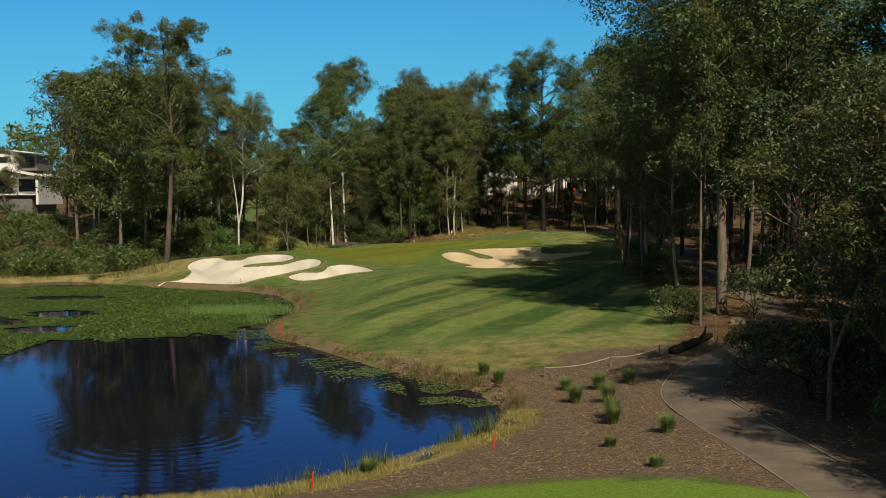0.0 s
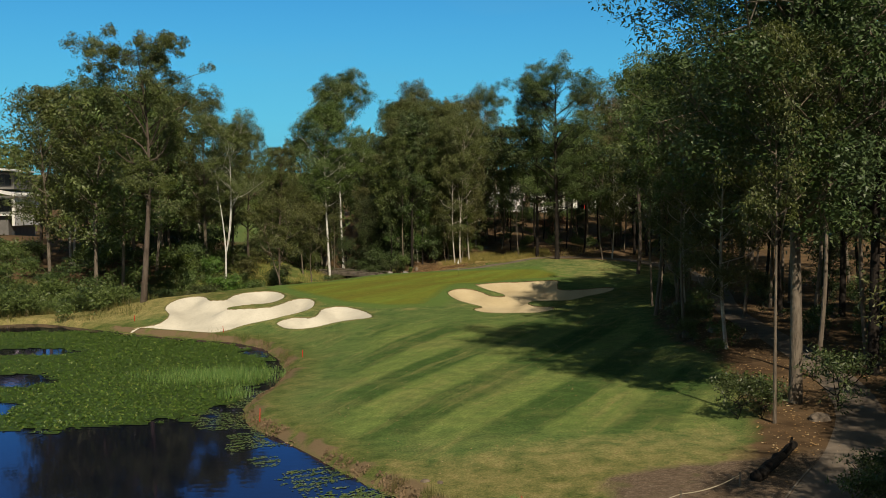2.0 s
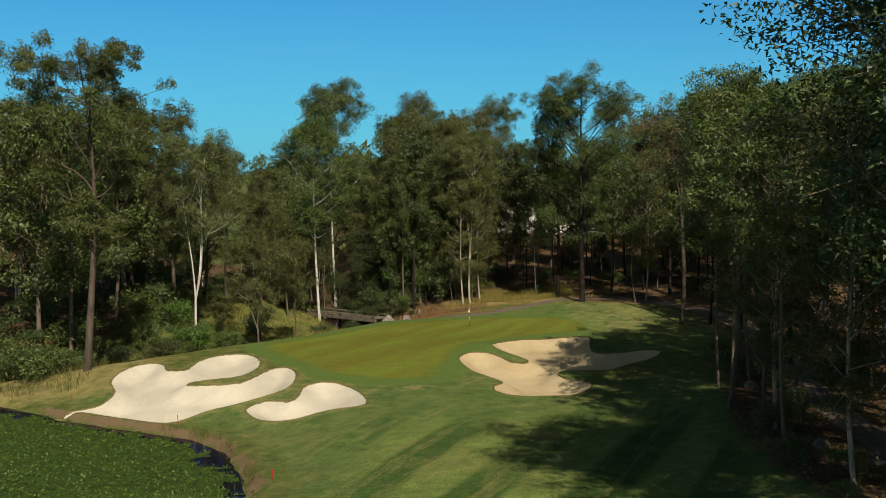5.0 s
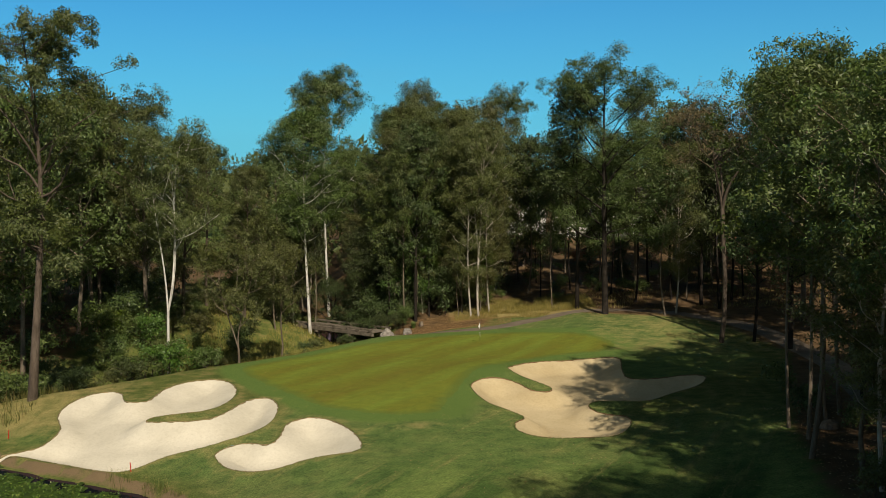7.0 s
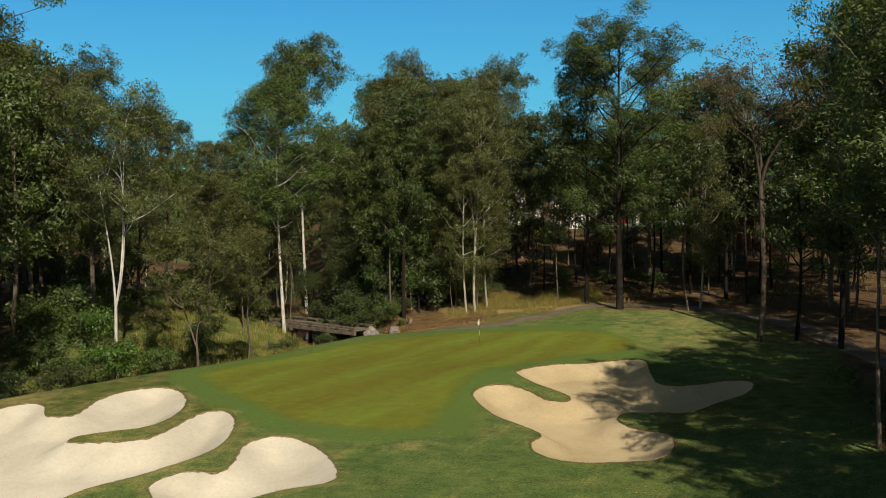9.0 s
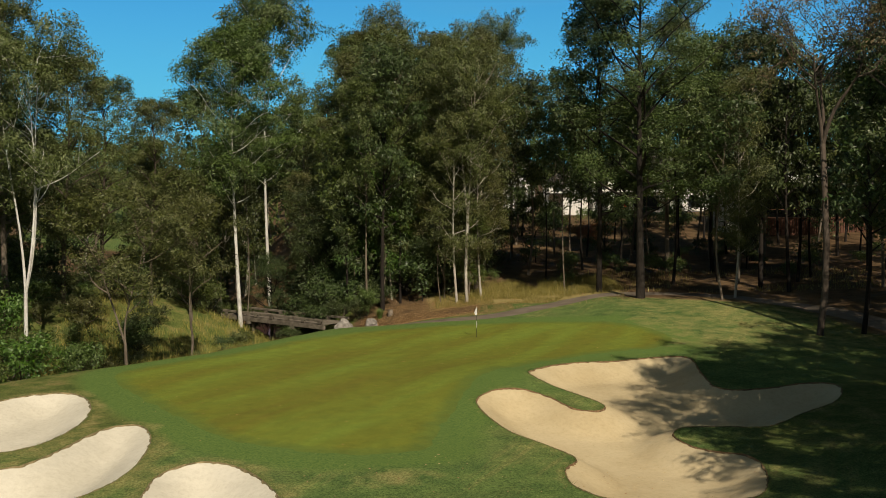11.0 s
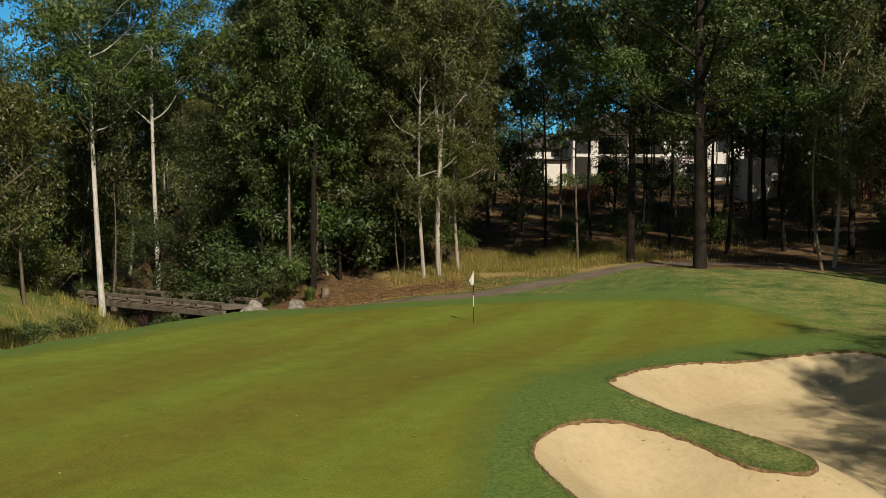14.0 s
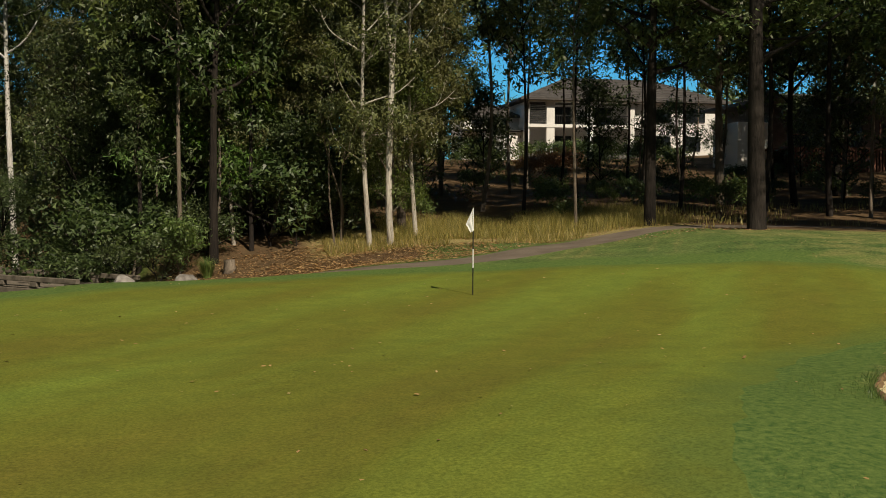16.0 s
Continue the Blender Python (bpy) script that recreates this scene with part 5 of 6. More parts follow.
blades("long_grass", spots_in((-66, -34, 126, 150), 9000, 34, lambda x, y: (outside(x, y, SHORE) > 0.2) & clumpy(x, y, 0.3, -0.2)), 0.4, 1.1, 0.05, 0.5, REED,
       "tall olive grass and weeds on the pond bank", "long grass", 34)
blades("rough_grass", spots_in((-3, 6, 130, 144), 16000, 35, lambda x, y: (outside(x, y, GREEN_EDGE) > 0.15) & (outside(x, y, BUNKERS[2]) > 0.05)), 0.025, 0.055, 0.008, 0.8, GREENBLADE,
       "short thick grass of the fringe", "grass", 35)

rim = np.vstack([np.repeat(resample(b, 0.04), 6, 0) for b in BUNKERS])
rim = rim + np.random.default_rng(36).normal(0, 0.09, rim.shape)
rim = rim[np.min([outside(*rim.T, b) for b in BUNKERS], axis=0) > -0.05]
blades("bunker_fringe", np.column_stack([rim, heights(*rim.T) + 0.02]), 0.03, 0.10, 0.012, 1.8, GREENBLADE, "uncut grass hanging over the bunker edges", "grass", 36)


def shore_spots(a, b, inner, outer, n, seed, level=-9.0):
    """Spots along a stretch of the shore, between two distances from it."""
    rng = np.random.default_rng(seed)
    line = closed_curve(POND, 10)
    line = line[a * 10:b * 10]
    tang = np.gradient(line, axis=0)
    tang /= np.hypot(*tang.T)[:, None]
    out = np.stack([tang[:, 1], -tang[:, 0]], 1)
    i = rng.integers(0, len(line), n)
    q = line[i] + out[i] * rng.uniform(inner, outer, n)[:, None] + rng.normal(0, 0.16, (n, 2))
    if level > -5:
        q = q[clumpy(q[:, 0], q[:, 1], 0.5, level)]
    return q


def on_land(q):
    return np.column_stack([q, heights(q[:, 0], q[:, 1])])


blades("reeds", on_land(shore_spots(7, 11, -0.2, 0.9, 190, 41, 0.05)), 0.3, 0.7, 0.022, 0.6, REED, "olive and straw-coloured reeds on the pond bank", "reeds", 41, 14, 0.14)
blades("reeds", on_land(shore_spots(11, 14, 0.0, 0.5, 70, 42, 0.1)), 0.15, 0.4, 0.02, 0.8, REED, "small olive tufts on the eroded pond bank", "reeds", 42, 10, 0.12)
blades("reeds", on_land(shore_spots(15, 19, -0.2, 0.6, 120, 43, 0.05)), 0.4, 0.9, 0.02, 0.5, REED, "brown reeds round the end of the pond", "reeds", 43, 12, 0.15)
blades("bank_grass", on_land(shore_spots(2, 7, 0.3, 1.7, 3000, 44, -0.35)), 0.07, 0.2, 0.02, 1.2, DRYBLADE, "straw-coloured grass on the near pond bank", "long grass", 44, 8, 0.14)
blades("bank_weeds", on_land(shore_spots(1, 7, -0.4, 0.8, 60, 45, 0.0)), 0.4, 0.9, 0.06, 0.5, GREENBLADE, "green weeds at the water's edge", "weeds", 45, 14, 0.16)

def clods(q, label, seed, low, high, mat):
    """Crumbled lumps of soil: small uneven octahedra half sunk in the bank."""
    rng = np.random.default_rng(seed)
    n = len(q)
    z = heights(q[:, 0], q[:, 1])
    base = np.array([(1, 0, 0), (0, 1, 0), (-1, 0, 0), (0, -1, 0), (0, 0, 0.8), (0, 0, -0.7)])
    r = rng.uniform(low, high, n) * rng.uniform(0.5, 1, n)
    v = base[None] * r[:, None, None] * rng.uniform(0.6, 1.4, (n, 6, 3)) + rng.normal(0, 0.12, (n, 6, 3)) * r[:, None, None]
    a = rng.uniform(0, 6.28, n)
    c, s_ = np.cos(a)[:, None], np.sin(a)[:, None]
    v = np.stack([v[:, :, 0] * c - v[:, :, 1] * s_ + q[:, :1], v[:, :, 0] * s_ + v[:, :, 1] * c + q[:, 1:], v[:, :, 2] + np.maximum(z, 0.0)[:, None] + 0.02], 2)
    f = np.array([(0, 1, 4), (1, 2, 4), (2, 3, 4), (3, 0, 4), (1, 0, 5), (2, 1, 5), (3, 2, 5), (0, 3, 5)])
    faces = (np.arange(n) * 6)[:, None, None] + f[None]
    return tagged(quick_mesh("bank_rubble", v.reshape(-1, 3), faces.reshape(-1, 3), mat), label, "soil clods", kind="stuff")


clods(shore_spots(8, 13, 0.0, 0.4, 2600, 46, -0.25), "crumbling brown clods of the eroded pond bank", 46, 0.03, 0.10, SOIL)
clods(shore_spots(13, 18, -0.05, 0.4, 900, 47, -0.2), "brown soil clods at the end of the pond", 47, 0.03, 0.09, SOIL)

# floating weed: a ragged mat with open water in it
MAT = closed_curve([(-74, 66), (-45, 63), (-29, 66.5), (-28, 74.3), (-23.3, 74.4), (-19.5, 75.6), (-16.2, 78.5), (-15.4, 82), (-14.6, 87), (-14.2, 95), (-16, 102), (-19.3, 108.4),
                    (-24.6, 112.8), (-31, 116.6), (-39, 121.5), (-46, 122), (-54, 117), (-64, 110), (-72, 88)], 4)


def weed(x, y):
    """Where the weed grows."""
    rough_edge = 1.6 * np.array([noise.noise((a * 0.5, b * 0.5, 1.0)) + 0.6 * noise.noise((a * 1.7, b * 1.7, 5.0)) for a, b in zip(x, y)])
    on = outside(x, y, MAT) < rough_edge + 0.25
    for hx, hy, rx, ry in ((-38.5, 106.5, 5.0, 2.2), (-33.6, 91.5, 3.4, 3.0), (-38, 85, 4, 3.5), (-46, 122.5, 9, 1.8), (-31, 80.5, 2.4, 2.4), (-17.2, 105.5, 1.6, 1.5), (-48, 98, 5, 4)):
        on &= ((x - hx) / rx) ** 2 + ((y - hy) / ry) ** 2 > 1 + 0.5 * rough_edge
    return on


def lay_weed():
    step = 0.45
    gx, gy = np.meshgrid(np.arange(-76, -11, step), np.arange(58, 124, step))
    on = weed(gx.ravel() + step / 2, gy.ravel() + step / 2).reshape(gx.shape)
    ny, nx = gx.shape
    idx = np.arange(ny * nx).reshape(ny, nx)
    rr, cc = np.where(on[:-1, :-1])
    quads = np.stack([idx[rr, cc], idx[rr, cc + 1], idx[rr + 1, cc + 1], idx[rr + 1, cc]], 1)
    z = 0.03 + 0.05 * np.array([noise.noise((a * 1.3, b * 1.3, 9)) for a, b in zip(gx.ravel(), gy.ravel())])
    rng = np.random.default_rng(8)
    v = np.column_stack([gx.ravel() + rng.normal(0, 0.10, gx.size), gy.ravel() + rng.normal(0, 0.10, gx.size), np.maximum(z, 0.008)])
    used, back = np.unique(quads, return_inverse=True)
    root = quick_mesh("floating_weed", v[used], back.reshape(-1, 4), MATGREEN, None, True)
    tagged(root, "thick bright green floating weed covering half the pond", "pond weed", kind="stuff")
    n = 95000
    y = 66 + (122 - 66) * rng.uniform(0, 1, n) ** 1.3
    x = -60 + 48 * rng.uniform(0, 1, n) ** 0.7
    on = weed(x, y)
    x, y = x[on], y[on]
    n = len(x)
    p = np.column_stack([x, y, rng.uniform(0.04, 0.16, n)])
    a, tip = rng.uniform(0, 2 * np.pi, n), rng.uniform(0.07, 0.16, n)
    d = np.stack([np.cos(a) * tip, np.sin(a) * tip, rng.uniform(-0.02, 0.10, n)], 1)
    s = np.stack([-np.sin(a) * tip * 0.4, np.cos(a) * tip * 0.4, rng.normal(0, 0.03, n)], 1)
    ob = quick_mesh("weed_leaves", np.stack([p + s, p - s, p + d], 1).reshape(-1, 3), np.arange(3 * n).reshape(-1, 3), WEED, root)
    return ob


lay_weed()


def pads(name, q, label, seed, low=0.03, high=0.08):
    """Round floating leaves, each with its notch."""
    rng = np.random.default_rng(seed)
    n, k = len(q), 8
    r, a0 = rng.uniform(low, high, n), rng.uniform(0, 2 * np.pi, n)
    ang = a0[:, None] + np.linspace(0.25, 2 * np.pi - 0.25, k)[None]
    rim = np.stack([q[:, :1] + r[:, None] * np.cos(ang), q[:, 1:] + r[:, None] * np.sin(ang), 0.012 + rng.uniform(0, 0.02, (n, k))], 2)
    mid = np.column_stack([q, np.full(n, 0.010)])[:, None]
    v = np.concatenate([mid, rim], 1)
    f = np.array([(0, i, i + 1) for i in range(1, k)])
    faces = (np.arange(n) * (k + 1))[:, None, None] + f[None]
    return tagged(quick_mesh(name, v.reshape(-1, 3), faces.reshape(-1, 3), PADLEAF), label, "lily pads", kind="stuff")


pads("lily_pads", np.vstack([shore_spots(8, 13, -3.4, -0.2, 6500, 51, 0.0), shore_spots(13, 15, -4.2, -0.2, 2800, 52, -0.1)]), "floating lily pads along the pond bank", 5)
r_ = np.random.default_rng(53)
pads("lily_pads", np.column_stack([r_.normal(-4.3, 1.1, 500), r_.normal(59.6, 1.0, 500)]), "patch of small floating leaves off the bank", 6, 0.05, 0.11)
patch = np.column_stack([r_.normal(-18, 2.6, 4500), r_.normal(92.5, 1.7, 4500), np.zeros(4500)])
blades("reed_patch", patch, 0.3, 0.65, 0.03, 0.5, TUSSOCK, "pale green reeds standing in the floating weed", "reeds", 54)
pots = np.column_stack([r_.normal(-14.9, 0.5, 30), r_.normal(84.6, 0.5, 30), np.zeros(30)])
blades("reed_patch", pots, 0.5, 1.0, 0.03, 0.9, TUSSOCK, "broad-bladed water plant among the lily pads", "reeds", 55, 8, 0.3)

# fallen leaves on the turf and in the mulch
def fallen(name, spots, low, high, label, seed):
    rng = np.random.default_rng(seed)
    p = np.array(spots)
    n = len(p)
    a, l = rng.uniform(0, 2 * np.pi, n), rng.uniform(low, high, n)
    d = np.stack([np.cos(a) * l, np.sin(a) * l, rng.uniform(0.0, 0.25, n) * l], 1)
    s = np.stack([-np.sin(a) * l * 0.3, np.cos(a) * l * 0.3, rng.uniform(-0.1, 0.1, n) * l], 1)
    v = np.stack([p, p + d * 0.5 + s, p + d, p + d * 0.5 - s], 1) + (0, 0, 0.012)
    return tagged(quick_mesh(name, v.reshape(-1, 3), np.arange(4 * n).reshape(-1, 4), FALLEN), label, "fallen leaves", kind="stuff")


fallen("fallen_leaves", spots_in((-18, 16, 126, 166), 700, 61, lambda x, y: outside(x, y, BUNKERS[2]) > 0.2, 0.0), 0.04, 0.10, "dry leaves blown over the green", 61)
fallen("sand_debris", spots_in((-1, 20, 118, 146), 4200, 68, lambda x, y: (outside(x, y, BUNKERS[2]) < -0.15) & clumpy(x, y, 0.7, -0.1), 0.0), 0.02, 0.07, "dry leaves and bark scraps on the bunker sand", 68)
fallen("fallen_leaves", spots_in((-8, 24, 60, 125), 2600, 62, lambda x, y: outside(x, y, SHORE) > 0.6), 0.06, 0.12, "dry leaves on the fairway", 62)
fallen("leaf_litter", spots_in((-8, 5, 165.5, 176), 17000, 67, lambda x, y: off_track(x, y) & (y > 167.6 - 0.35 * (x + 4))), 0.06, 0.15, "orange-brown leaf litter beside the cart path", 67)
fallen("leaf_litter", spots_in((-7, 16, 166, 178), 7000, 63, lambda x, y: off_track(x, y) & (y > 167.6)), 0.06, 0.16, "brown leaf litter under the trees", 63)
fallen("leaf_litter", np.vstack([spots_in((13.5, 24, 36, 60), 2200, 64, off_track), spots_in((15, 30, 62, 125), 6000, 66, lambda x, y: off_track(x, y) & (x > np.interp(y, [62, 72, 88, 95, 125], [15, 16.5, 18.8, 17.5, 20])))]), 0.08, 0.2, "brown leaf litter and bark under the trees", 64)
fallen("wood_chips", spots_in((-3.5, 11, 33, 56), 15000, 65, lambda x, y: off_track(x, y) & (outside(x, y, SHORE) > 0.5)), 0.03, 0.10, "pale wood chips and stones in the mulch", 65)


# ---- single plants and small things round the pond ----
def tussock(x, y, tall, seed):
    rng = np.random.default_rng(seed)
    n = 620
    a = rng.uniform(0, 2 * np.pi, n)
    r = rng.uniform(0.02, 0.18, n)
    p = np.stack([np.cos(a) * r, np.sin(a) * r, 0 * a - 0.03], 1)
    lean, h = rng.uniform(0.05, 0.85, n), tall * rng.uniform(0.45, 1.1, n)
    out = np.stack([np.cos(a), np.sin(a), 0 * a], 1)
    side = np.stack([-np.sin(a), np.cos(a), 0 * a], 1) * 0.007
    mid = p + out * (h * lean * 0.35)[:, None] + np.stack([0 * a, 0 * a, h * 0.62], 1)
    tip = p + out * (h * lean)[:, None] + np.stack([0 * a, 0 * a, h * (1 - 0.35 * lean)], 1)
    v = np.stack([p - side, p + side, mid + side * 0.8, mid - side * 0.8, tip], 1).reshape(-1, 3)
    f = np.concatenate([np.array([(0, 1, 2), (0, 2, 3), (3, 2, 4)]) + 5 * i for i in range(n)])
    ob = quick_mesh("grass_tussock", v, f, TUSSOCK)
    ob.location = (x, y, height(x, y))
    return tagged(ob, "upright green grass tussock planted in brown mulch", "grass tussock", "tussocks in the mulch")


for i, (x, y, h) in enumerate(((6.5, 47.3, 1.1), (7.9, 49.8, 1.1), (7.9, 46.6, 1.15), (7.5, 43.0, 1.2), (7.4, 42.0, 1.0), (9.5, 50.6, 0.9), (9.0, 39.2, 0.9), (6.4, 50.4, 0.8), (6.6, 37.5, 0.5), (7.5, 33.7, 0.45), (-6.4, 173.2, 1.0), (-2.0, 35.8, 0.6), (3.3, 53.4, 0.9), (2.6, 55.5, 1.0))):
    ob = tussock(x, y, h, 70 + i)
    if i in (8, 9):
        ob["label"] = "small dry grass tussock in brown mulch"
    if i == 10:
        ob["label"], ob["group"] = "strappy green clump beside the bridge rocks", ""
    if i > 10:
        ob["label"], ob["group"] = "green reed clump on the pond bank", "reed clumps on the bank"


def stake(x, y, tall=0.5):
    bm = bmesh.new()
    box(bm, 0, 0, tall / 2 - 0.1, 0.05, 0.05, tall + 0.2, 20, 0.006)
    bmesh.ops.create_cone(bm, cap_ends=True, segments=4, radius1=0.034, radius2=0.008, depth=0.05, matrix=pose(0, 0, tall + 0.025, 0, 0, 65))
    ob = part("hazard_stake", bm, REDPAINT)
    ob.location = (x, y, height(x, y))
    ob.rotation_euler = (radians(random.uniform(-5, 5)), radians(random.uniform(-5, 5)), random.uniform(0, 3))
    return tagged(ob, "short red hazard stake at the pond bank", "stake", "red stakes round the pond")


for x, y in ((-3.6, 33.6), (2.5, 38.8), (2.9, 56.2), (-11.5, 75.3), (-12.3, 98.8), (-22.4, 115.0), (-33.8, 123.6)):
    stake(x, y, 0.6)


def rope_fence(spots):
    root = new("rope_fence")
    root.location = (*spots[0], height(*spots[0]))
    tagged(root, "low rope strung between short wooden posts", "rope fence")
    tops = []
    for x, y in spots:
        bm = bmesh.new()
        dx, dy, dz = x - spots[0][0], y - spots[0][1], height(x, y) - root.location.z
        tube(bm, [(dx, dy, dz - 0.2), (dx, dy, dz + 0.62), (dx, dy, dz + 0.66)], [0.055, 0.05, 0.03], 8)
        part("post", bm, TIMBER, root)
        tops.append(Vector((dx, dy, dz + 0.52)))
    for a, b in zip(tops, tops[1:]):
        bm = bmesh.new()
        pts = [a.lerp(b, s / 10) - Vector((0, 0, 0.16 * math.sin(math.pi * s / 10))) for s in range(11)]
        tube(bm, pts, [0.018] * 11, 5)
        part("rope", bm, ROPE, root, "sagging pale rope")
    return root


rope_fence([(5.7, 54.0), (9.3, 55.2), (12.3, 57.4)])


def log(a, b, r):
    bm = bmesh.new()
    a, b = Vector((*a, height(*a) + r * 0.7)), Vector((*b, height(*b) + r * 0.9))
    n = 9
    pts = [a.lerp(b, i / n) - a + Vector((0.08 * math.sin(i * 2.1), 0.06 * math.cos(i * 1.7), 0.03 * math.sin(i * 3))) for i in range(n + 1)]
    tube(bm, pts, [r * (1.15 - 0.35 * i / n + 0.08 * math.sin(i * 2.7)) for i in range(n + 1)], 10)
    tube(bm, [pts[6], pts[6] + Vector((0.3, -0.2, 0.5)), pts[6] + Vector((0.4, -0.1, 0.9))], [0.12, 0.09, 0.05], 6)
    ob = part("fallen_log", bm, BARK_DARK, None, "", True)
    ob.location = a
    return tagged(ob, "dark fallen log lying beside the cart path", "log")


log((13.2, 58.2), (16.6, 63.6), 0.24)


def rock(x, y, sx, sy, sz, seed, label="pale weathered boulder", mat=None):
    bm = bmesh.new()
    bmesh.ops.create_icosphere(bm, subdivisions=3, radius=1.0)
    for v in bm.verts:
        n = v.co.normalized()
        k = 1 + 0.28 * noise.noise(n * 1.6 + Vector((seed, 0, 0))) + 0.10 * noise.noise(n * 5 + Vector((0, seed, 0)))
        v.co = Vector((n.x * sx, n.y * sy, max(n.z, -0.35) * sz)) * k
    ob = part("rock", bm, mat or ROCK)
    ob.location = (x, y, height(x, y) + 0.08 * sz)
    ob.rotation_euler = (0, 0, seed)
    return tagged(ob, label, "rock")


for i, (x, y, sx, sy, sz) in enumerate(((-9.4, 170.7, 1.0, 0.7, 0.92), (-7.0, 170.6, 0.62, 0.5, 0.62), (13.3, 42.3, 0.4, 0.28, 0.22), (19.6, 68.6, 0.6, 0.4, 0.35), (21.6, 99, 0.6, 0.5, 0.5), (23.6, 95.5, 0.7, 0.5, 0.5), (7.8, 33.4, 0.14, 0.1, 0.08),
                                     (-1.2, 60.8, 0.22, 0.16, 0.12), (-0.5, 60.5, 0.16, 0.14, 0.10), (22.8, 118, 0.7, 0.5, 0.55), (13.9, 48.8, 0.3, 0.2, 0.15), (15.0, 52.2, 0.28, 0.2, 0.16))):
    rock(x, y, sx, sy, sz, i * 1.7 + 1, "pale boulder beside the timber bridge" if i < 2 else "brown rock beside the cart path", None if i < 2 else PATHROCK)


def stump(x, y):
    bm = bmesh.new()
    tube(bm, [(0, 0, -0.1), (0.02, 0, 0.2), (0.0, 0.02, 0.55)], [0.32, 0.26, 0.24], 10)
    ob = part("tree_stump", bm, BARK_GREY, None, "", True)
    ob.location = (x, y, height(x, y))
    return tagged(ob, "short grey tree stump beside the path", "stump")


stump(-5.5, 173.4)

# pale edging and joints of the concrete path
edge_l = ribbon(TRACK_LINE, 1.36)
near = [i for i in range(len(TRACK_LINE)) if 8 < TRACK_LINE[i][1] < 60 and i < 40]
for side in (0, 1):
    bm = bmesh.new()
    line = [edge_l[i] if side else edge_l[len(edge_l) - 1 - i] for i in near]
    rows = []
    for i, p in enumerate(line):
        c = TRACK_LINE[near[i]]
        d = (Vector(p) - Vector(c)).normalized() * 0.03
        z = height(*p)
        rows.append([bm.verts.new((p[0] - d.x, p[1] - d.y, z - 0.05)), bm.verts.new((p[0] - d.x, p[1] - d.y, z + 0.03)), bm.verts.new((p[0] + d.x, p[1] + d.y, z + 0.03)), bm.verts.new((p[0] + d.x, p[1] + d.y, z - 0.05))])
    for a, b in zip(rows, rows[1:]):
        for i in range(3):
            bm.faces.new((a[i], a[i + 1], b[i + 1], b[i]))
    tagged(part("trim", bm, EDGING), "pale edging along the concrete path", "edging", kind="structure")
path_ob = bpy.data.objects["path"]
fine_line = open_curve(TRACK, 24)
run, last = 0.0, 0.0
for a, b in zip(fine_line, fine_line[1:]):
    run += float(np.hypot(*(b - a)))
    if run - last > 4.6 and b[1] < 110 and a[1] > 20:
        last = run
        d = (b - a) / np.hypot(*(b - a))
        s = np.array([d[1], -d[0]])
        v = []
        for u in (-1.26, -0.6, 0, 0.6, 1.26):
            for w in (-0.013, 0.013):
                q = b + s * u + d * w
                v.append((q[0], q[1], height(*q) + 0.035))
        mesh_object("joint", v, [(2 * i, 2 * i + 1, 2 * i + 3, 2 * i + 2) for i in range(4)], ASPHALT, path_ob)


# ---- timber bridge over the creek ----
def bridge(a, b, za, zb):
    a, b = Vector((*a, za)), Vector((*b, zb))
    along = (b - a)
    length = along.length
    turn = math.atan2(along.y, along.x)
    root = new("timber_bridge")
    root.matrix_world = Matrix.Translation(a) @ Matrix.Rotation(turn, 4, "Z") @ Matrix.Rotation(-math.asin(along.z / length), 4, "Y")
    tagged(root, "weathered timber bridge with low log rails over a dark creek", "bridge")

    def beam(name, x, y, z, sx, sy, sz, mat=TIMBER):
        bm = bmesh.new()
        box(bm, x, y, z, sx, sy, sz, 0, 0.02)
        return part(name, bm, mat, root)
    half = 1.5
    n = int(length / 0.24)
    for i in range(n):
        beam("plank", (i + 0.5) * length / n, 0, 0.0, length / n - 0.015, 2 * half + 0.1, 0.06)
    for y in (-half, half):
        beam("girder", length / 2, y, -0.22, length + 0.4, 0.22, 0.36)
        beam("rail", length / 2, y, 0.34, length + 0.2, 0.20, 0.20)
        for i in range(7):
            beam("rail_block", 0.4 + i * (length - 0.8) / 6, y, 0.135, 0.45, 0.18, 0.20)
    for x in (length * 0.28, length * 0.72):
        beam("cross_beam", x, 0, -0.52, 0.3, 2 * half + 0.6, 0.24)
        for y in (-1.1, 1.1):
            bm = bmesh.new()
            tube(bm, [(x, y, -2.6), (x, y, -0.62)], [0.17, 0.15], 10)
            part("pile", bm, TIMBER, root)
    return root


bridge((-20.2, 181.2), (-10.2, 172.2), 2.05, 2.05)


# ---- houses ----
def slab(root, name, x0, x1, y0, y1, z0, z1, mat, label="", bevel=0.01):
    bm = bmesh.new()
    box(bm, (x0 + x1) / 2, (y0 + y1) / 2, (z0 + z1) / 2, x1 - x0, y1 - y0, z1 - z0, 0, bevel)
    return part(name, bm, mat, root, label)


